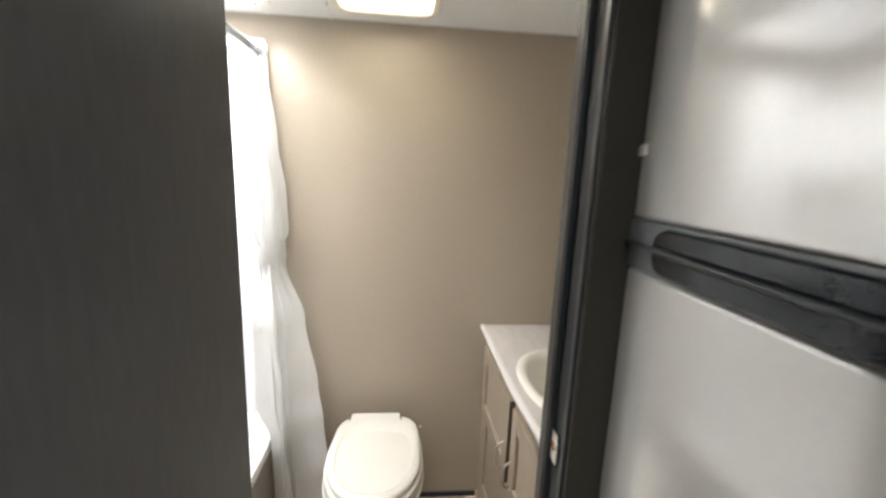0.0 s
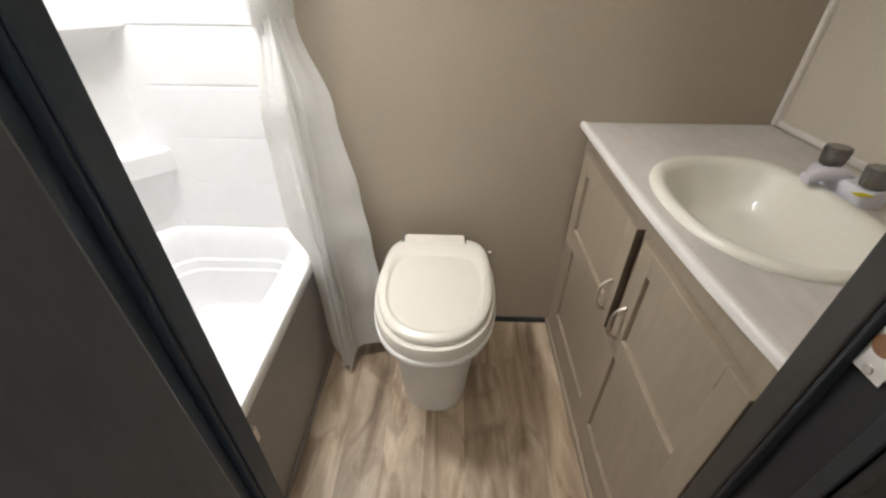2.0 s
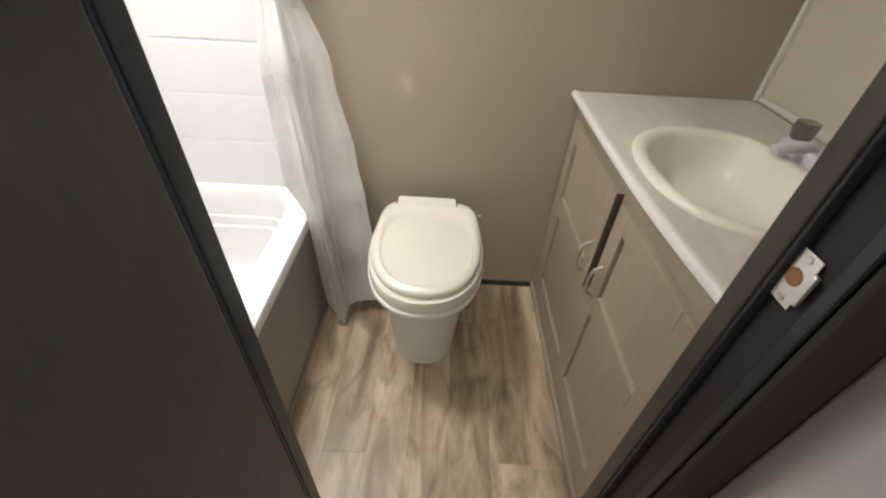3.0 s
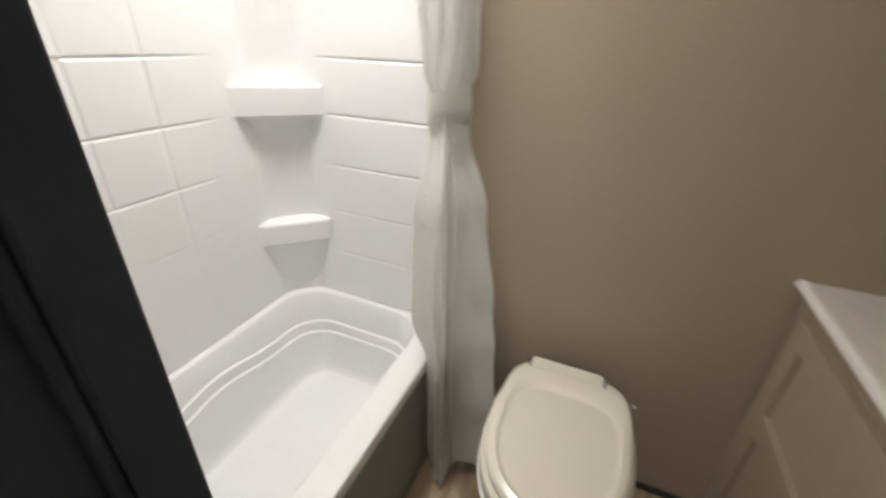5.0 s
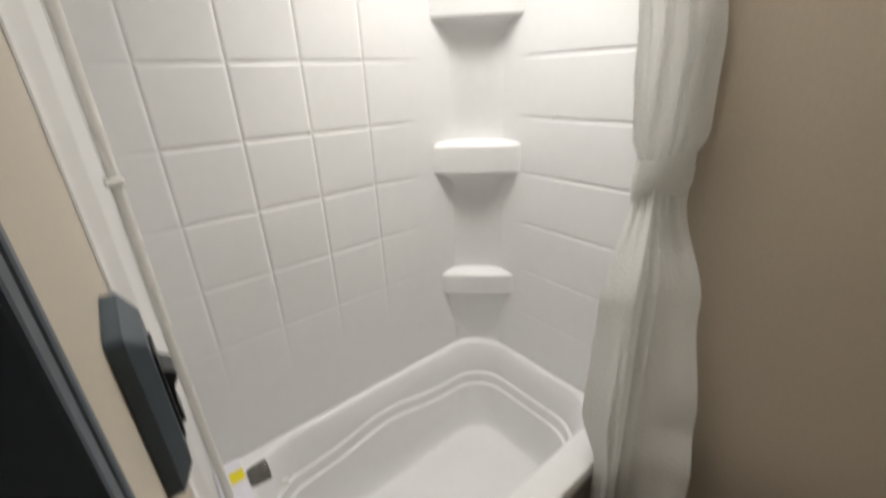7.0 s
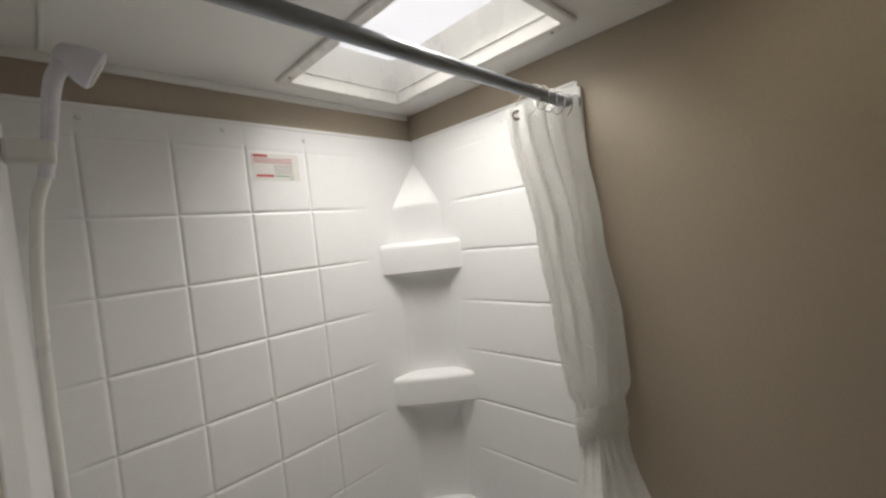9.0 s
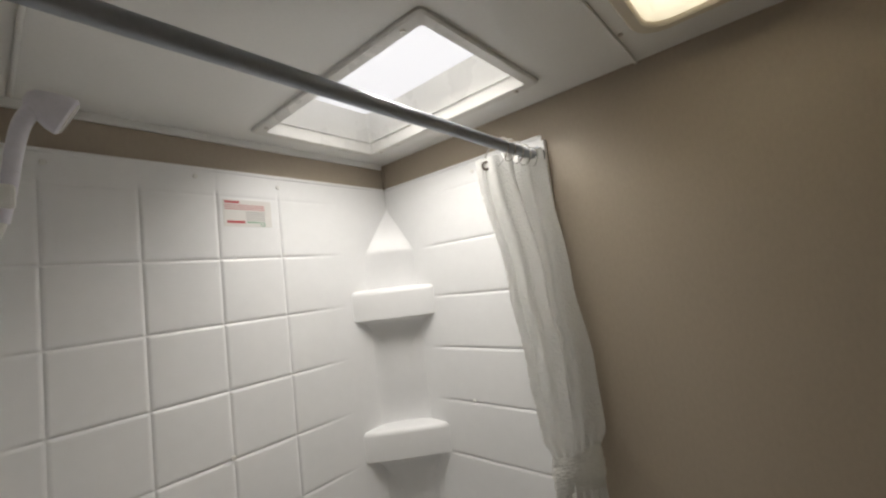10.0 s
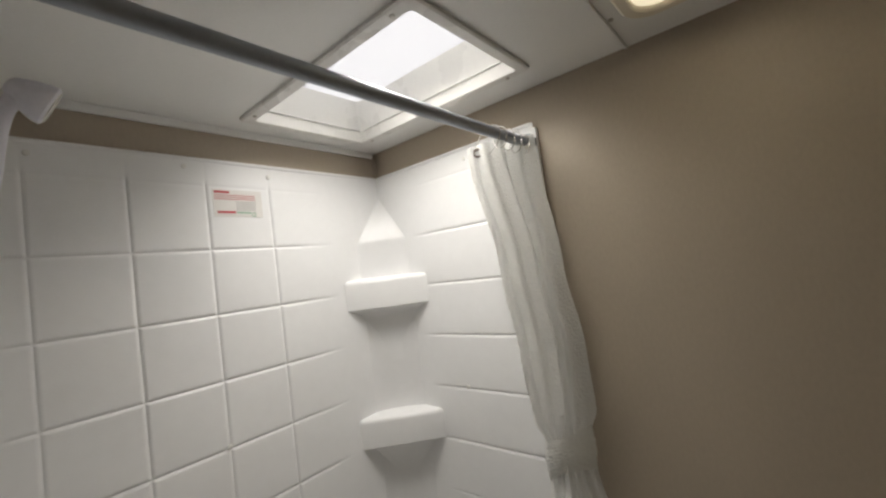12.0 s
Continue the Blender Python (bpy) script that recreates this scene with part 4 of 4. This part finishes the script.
def light_switch():
    t = thing("light_switch", "slate surface-mounted switch box with a rocker", "switch")
    y = Y0 + 0.0005
    rings = [rrect(-0.612, -0.542, 1.150, 1.264, 0.004, 0, 3, 1), rrect(-0.612, -0.542, 1.150, 1.264, 0.004, 0.008, 3, 1), rrect(-0.603, -0.551, 1.161, 1.253, 0.004, 0.016, 3, 1)]
    part("box", loft([[(x, y + z, zz) for x, zz, z in r] for r in rings]), SLATE, t)
    part("rocker_frame", block((-0.592, y + 0.0162, 1.175), (-0.562, y + 0.0178, 1.239), 0.0008), BLACK, t)
    b = loft([[(x, y + 0.0179, 1.183), (x, y + 0.0205, 1.184), (x, y + 0.0195, 1.200), (x, y + 0.0205, 1.210), (x, y + 0.0240, 1.217), (x, y + 0.0232, 1.221), (x, y + 0.0179, 1.225)] for x in (-0.588, -0.566)])
    part("rocker", b, BLACK, t, "black rocker switch")
    return t


light_switch()


def warning_label():
    t = thing("warning_label", "white paper label with red and green print on surround", "label")
    x, y0, y1, z0, z1 = X0 + 0.0135, 1.350, 1.472, 1.821, 1.890
    part("sheet", block((x - 0.0008, y0, z0), (x, y1, z1)), PAPER, t)

    def bar(a, b, c, d, m):
        part("print_bar", block((x + 0.0002, y0 + a, z1 - d), (x + 0.0006, y0 + b, z1 - c)), m, t)
    bar(0.004, 0.040, 0.003, 0.009, RED)
    for k in range(3):
        bar(0.004, 0.104, 0.013 + 0.005 * k, 0.0145 + 0.005 * k, RED)
    for k in range(5):
        bar(0.055, 0.104, 0.030 + 0.005 * k, 0.0315 + 0.005 * k, GREY)
    bar(0.008, 0.052, 0.054, 0.060, RED)
    bar(0.056, 0.090, 0.056, 0.059, GREEN)
    part("print_ring", tube([(x + 0.0006, y0 + 0.098 + 0.005 * math.cos(q), z0 + 0.007 + 0.005 * math.sin(q)) for q in (2 * math.pi * i / 16 for i in range(17))], 0.0008, 6), GREEN, t)
    return t


warning_label()


def rim_bracket():
    """A bright angle strip standing on the rim at the faucet end, and the white roll beside it."""
    t = thing("rim_bracket", "bright metal angle strip on the tub rim", "bracket")
    foot = [(0.9265 + 0.0795 * k / 12, 0.4635 + 0.0265 * smoothstep(0.12, 0.75, k / 12)) for k in range(13)]
    rim = foot + [(y, 0.4942) for y, z in foot[::-1]]
    part("side_leaf", loft([[(x + 0.16 * (y - 0.9265) + 0.75 * (0.495 - z), y, z) for y, z in rim] for x in (-0.8275, -0.8260)]), DARKMETAL, t, "dark side leaf with a curved foot")
    part("top_leaf", loft([[(x + 0.16 * (y - 0.9265), y, z + 0.0012 * math.sin(70 * y) * k) for y, k in [(0.9265 + 0.081 * i / 12, 1 - i / 12) for i in range(13)]] for x, z in ((-0.852, 0.4962), (-0.838, 0.4974), (-0.8250, 0.4950), (-0.838, 0.4948))] , False, False), FOIL, t)
    part("end_leaf", loft([[(-0.858, 0.9262 + d, 0.497), (-0.848, 0.9275 + d, 0.512), (-0.838, 0.9262 + d, 0.503), (-0.828, 0.9285 + d, 0.516), (-0.826, 0.9265 + d, 0.497)] for d in (0.0, 0.0012)]), FOIL, t, "crumpled foil end")
    r = thing("rim_roll", "white rolled lip across the tub rim", "trim", kind="structure")
    part("roll", tube(spline([(-0.822, 0.985, 0.474), (-0.80, 0.986, 0.474), (-0.74, 0.988, 0.472), (-0.68, 0.990, 0.470), (-0.660, 0.991, 0.466)], 5), 0.0145, 14), WHITE, r, smooth=60)
    return t


rim_bracket()


def refrigerator():
    t = thing("refrigerator", "pale glossy two-door refrigerator with black handles", "refrigerator")
    fx, y0, y1 = 0.197, 0.18, 0.816
    part("body", block((fx + 0.045, y0, 0.05), (HX1 - 0.002, y1, 1.86), 0.004), FRIDGE, t)
    part("foot", block((fx + 0.06, y0 + 0.02, 0.0), (HX1 - 0.01, y1 - 0.02, 0.0495)), BLACK, t)
    for n, z0, z1 in (("lower_door", 0.08, 1.380), ("upper_door", 1.456, 1.84)):
        part(n, block((fx, y0, z0), (fx + 0.044, y1, z1), 0.006, 3), FRIDGE, t)
    hb = part("handle_band", block((fx - 0.002, y0, 1.3815), (fx + 0.044, y1, 1.4545), 0.003), HANDLEGREY, t, "dark grey handle band")
    part("pocket", loft([[(x, yy, zz) for yy, zz, _ in rrect(y0 + 0.02, y1 - 0.075, 1.387 + k, 1.449 - k, 0.024 - k, 0, 8, 6)] for x, k in ((fx - 0.0025, 0.0), (fx - 0.008, 0.0), (fx - 0.011, 0.003))]), FRIDGEBLACK, hb, "gloss black grip pocket", smooth=40)
    part("grip_bar", tube(spline([(fx - 0.004, y1 - 0.004, 1.420), (fx - 0.014, y1 - 0.04, 1.421), (fx - 0.018, y1 - 0.2, 1.419), (fx - 0.018, y0 + 0.1, 1.419), (fx - 0.012, y0 + 0.03, 1.420)], 8), 0.0045, 10), BLACK, hb, "thin black grip bar", smooth=60)
    part("hinge_cap", block((fx - 0.006, y1 - 0.018, 1.545), (fx - 0.0005, y1 - 0.002, 1.562), 0.002), WHITE, t)
    return t


refrigerator()


def added_hall_lamp():
    # unseen plate added to go with the hall fill
    t = thing("added_hall_lamp", "square white plate over the added hall fill light", "lamp")
    part("frame", block((-0.59, -0.91, CEIL - 0.03), (-0.01, -0.33, CEIL - 0.001), 0.006), WHITE, t)
    return t


added_hall_lamp()


# ---- floor planks ----
def planks():
    fl = tagged(new("floor"), "weathered oak-look vinyl plank floor", "floor", kind="structure")
    w, rng, shared = 0.128, random.Random(4), {}
    first = -0.525
    k0, k1 = math.floor((HX0 - first) / w), math.ceil((HX1 - first) / w)
    joints = {0: 1.135, 5: 1.108}
    for k in range(k0, k1 + 1):
        xa, xb = max(X0, first + k * w), min(HX1, first + (k + 1) * w)
        if xb - xa < 0.01:
            continue
        y = joints.get(k, rng.uniform(0.9, 1.9)) - 3.66
        while y < Y1:
            a, b = max(HY0, y), min(Y1, y + 0.915)
            if b - a > 0.01:
                key = (round(xb - xa, 3), round(b - a, 3))
                if key not in shared:
                    bm = block((0, 0, -0.005), (key[0] - 0.0002, key[1] - 0.0003, 0.0), 0.0003, 1)
                    me = bpy.data.meshes.new("plank")
                    bm.to_mesh(me)
                    bm.free()
                    me.materials.append(VINYL)
                    shared[key] = me
                o = new("plank", shared[key])
                o.location = (xa, a, 0)
                o.parent = fl
            y += 0.915


planks()
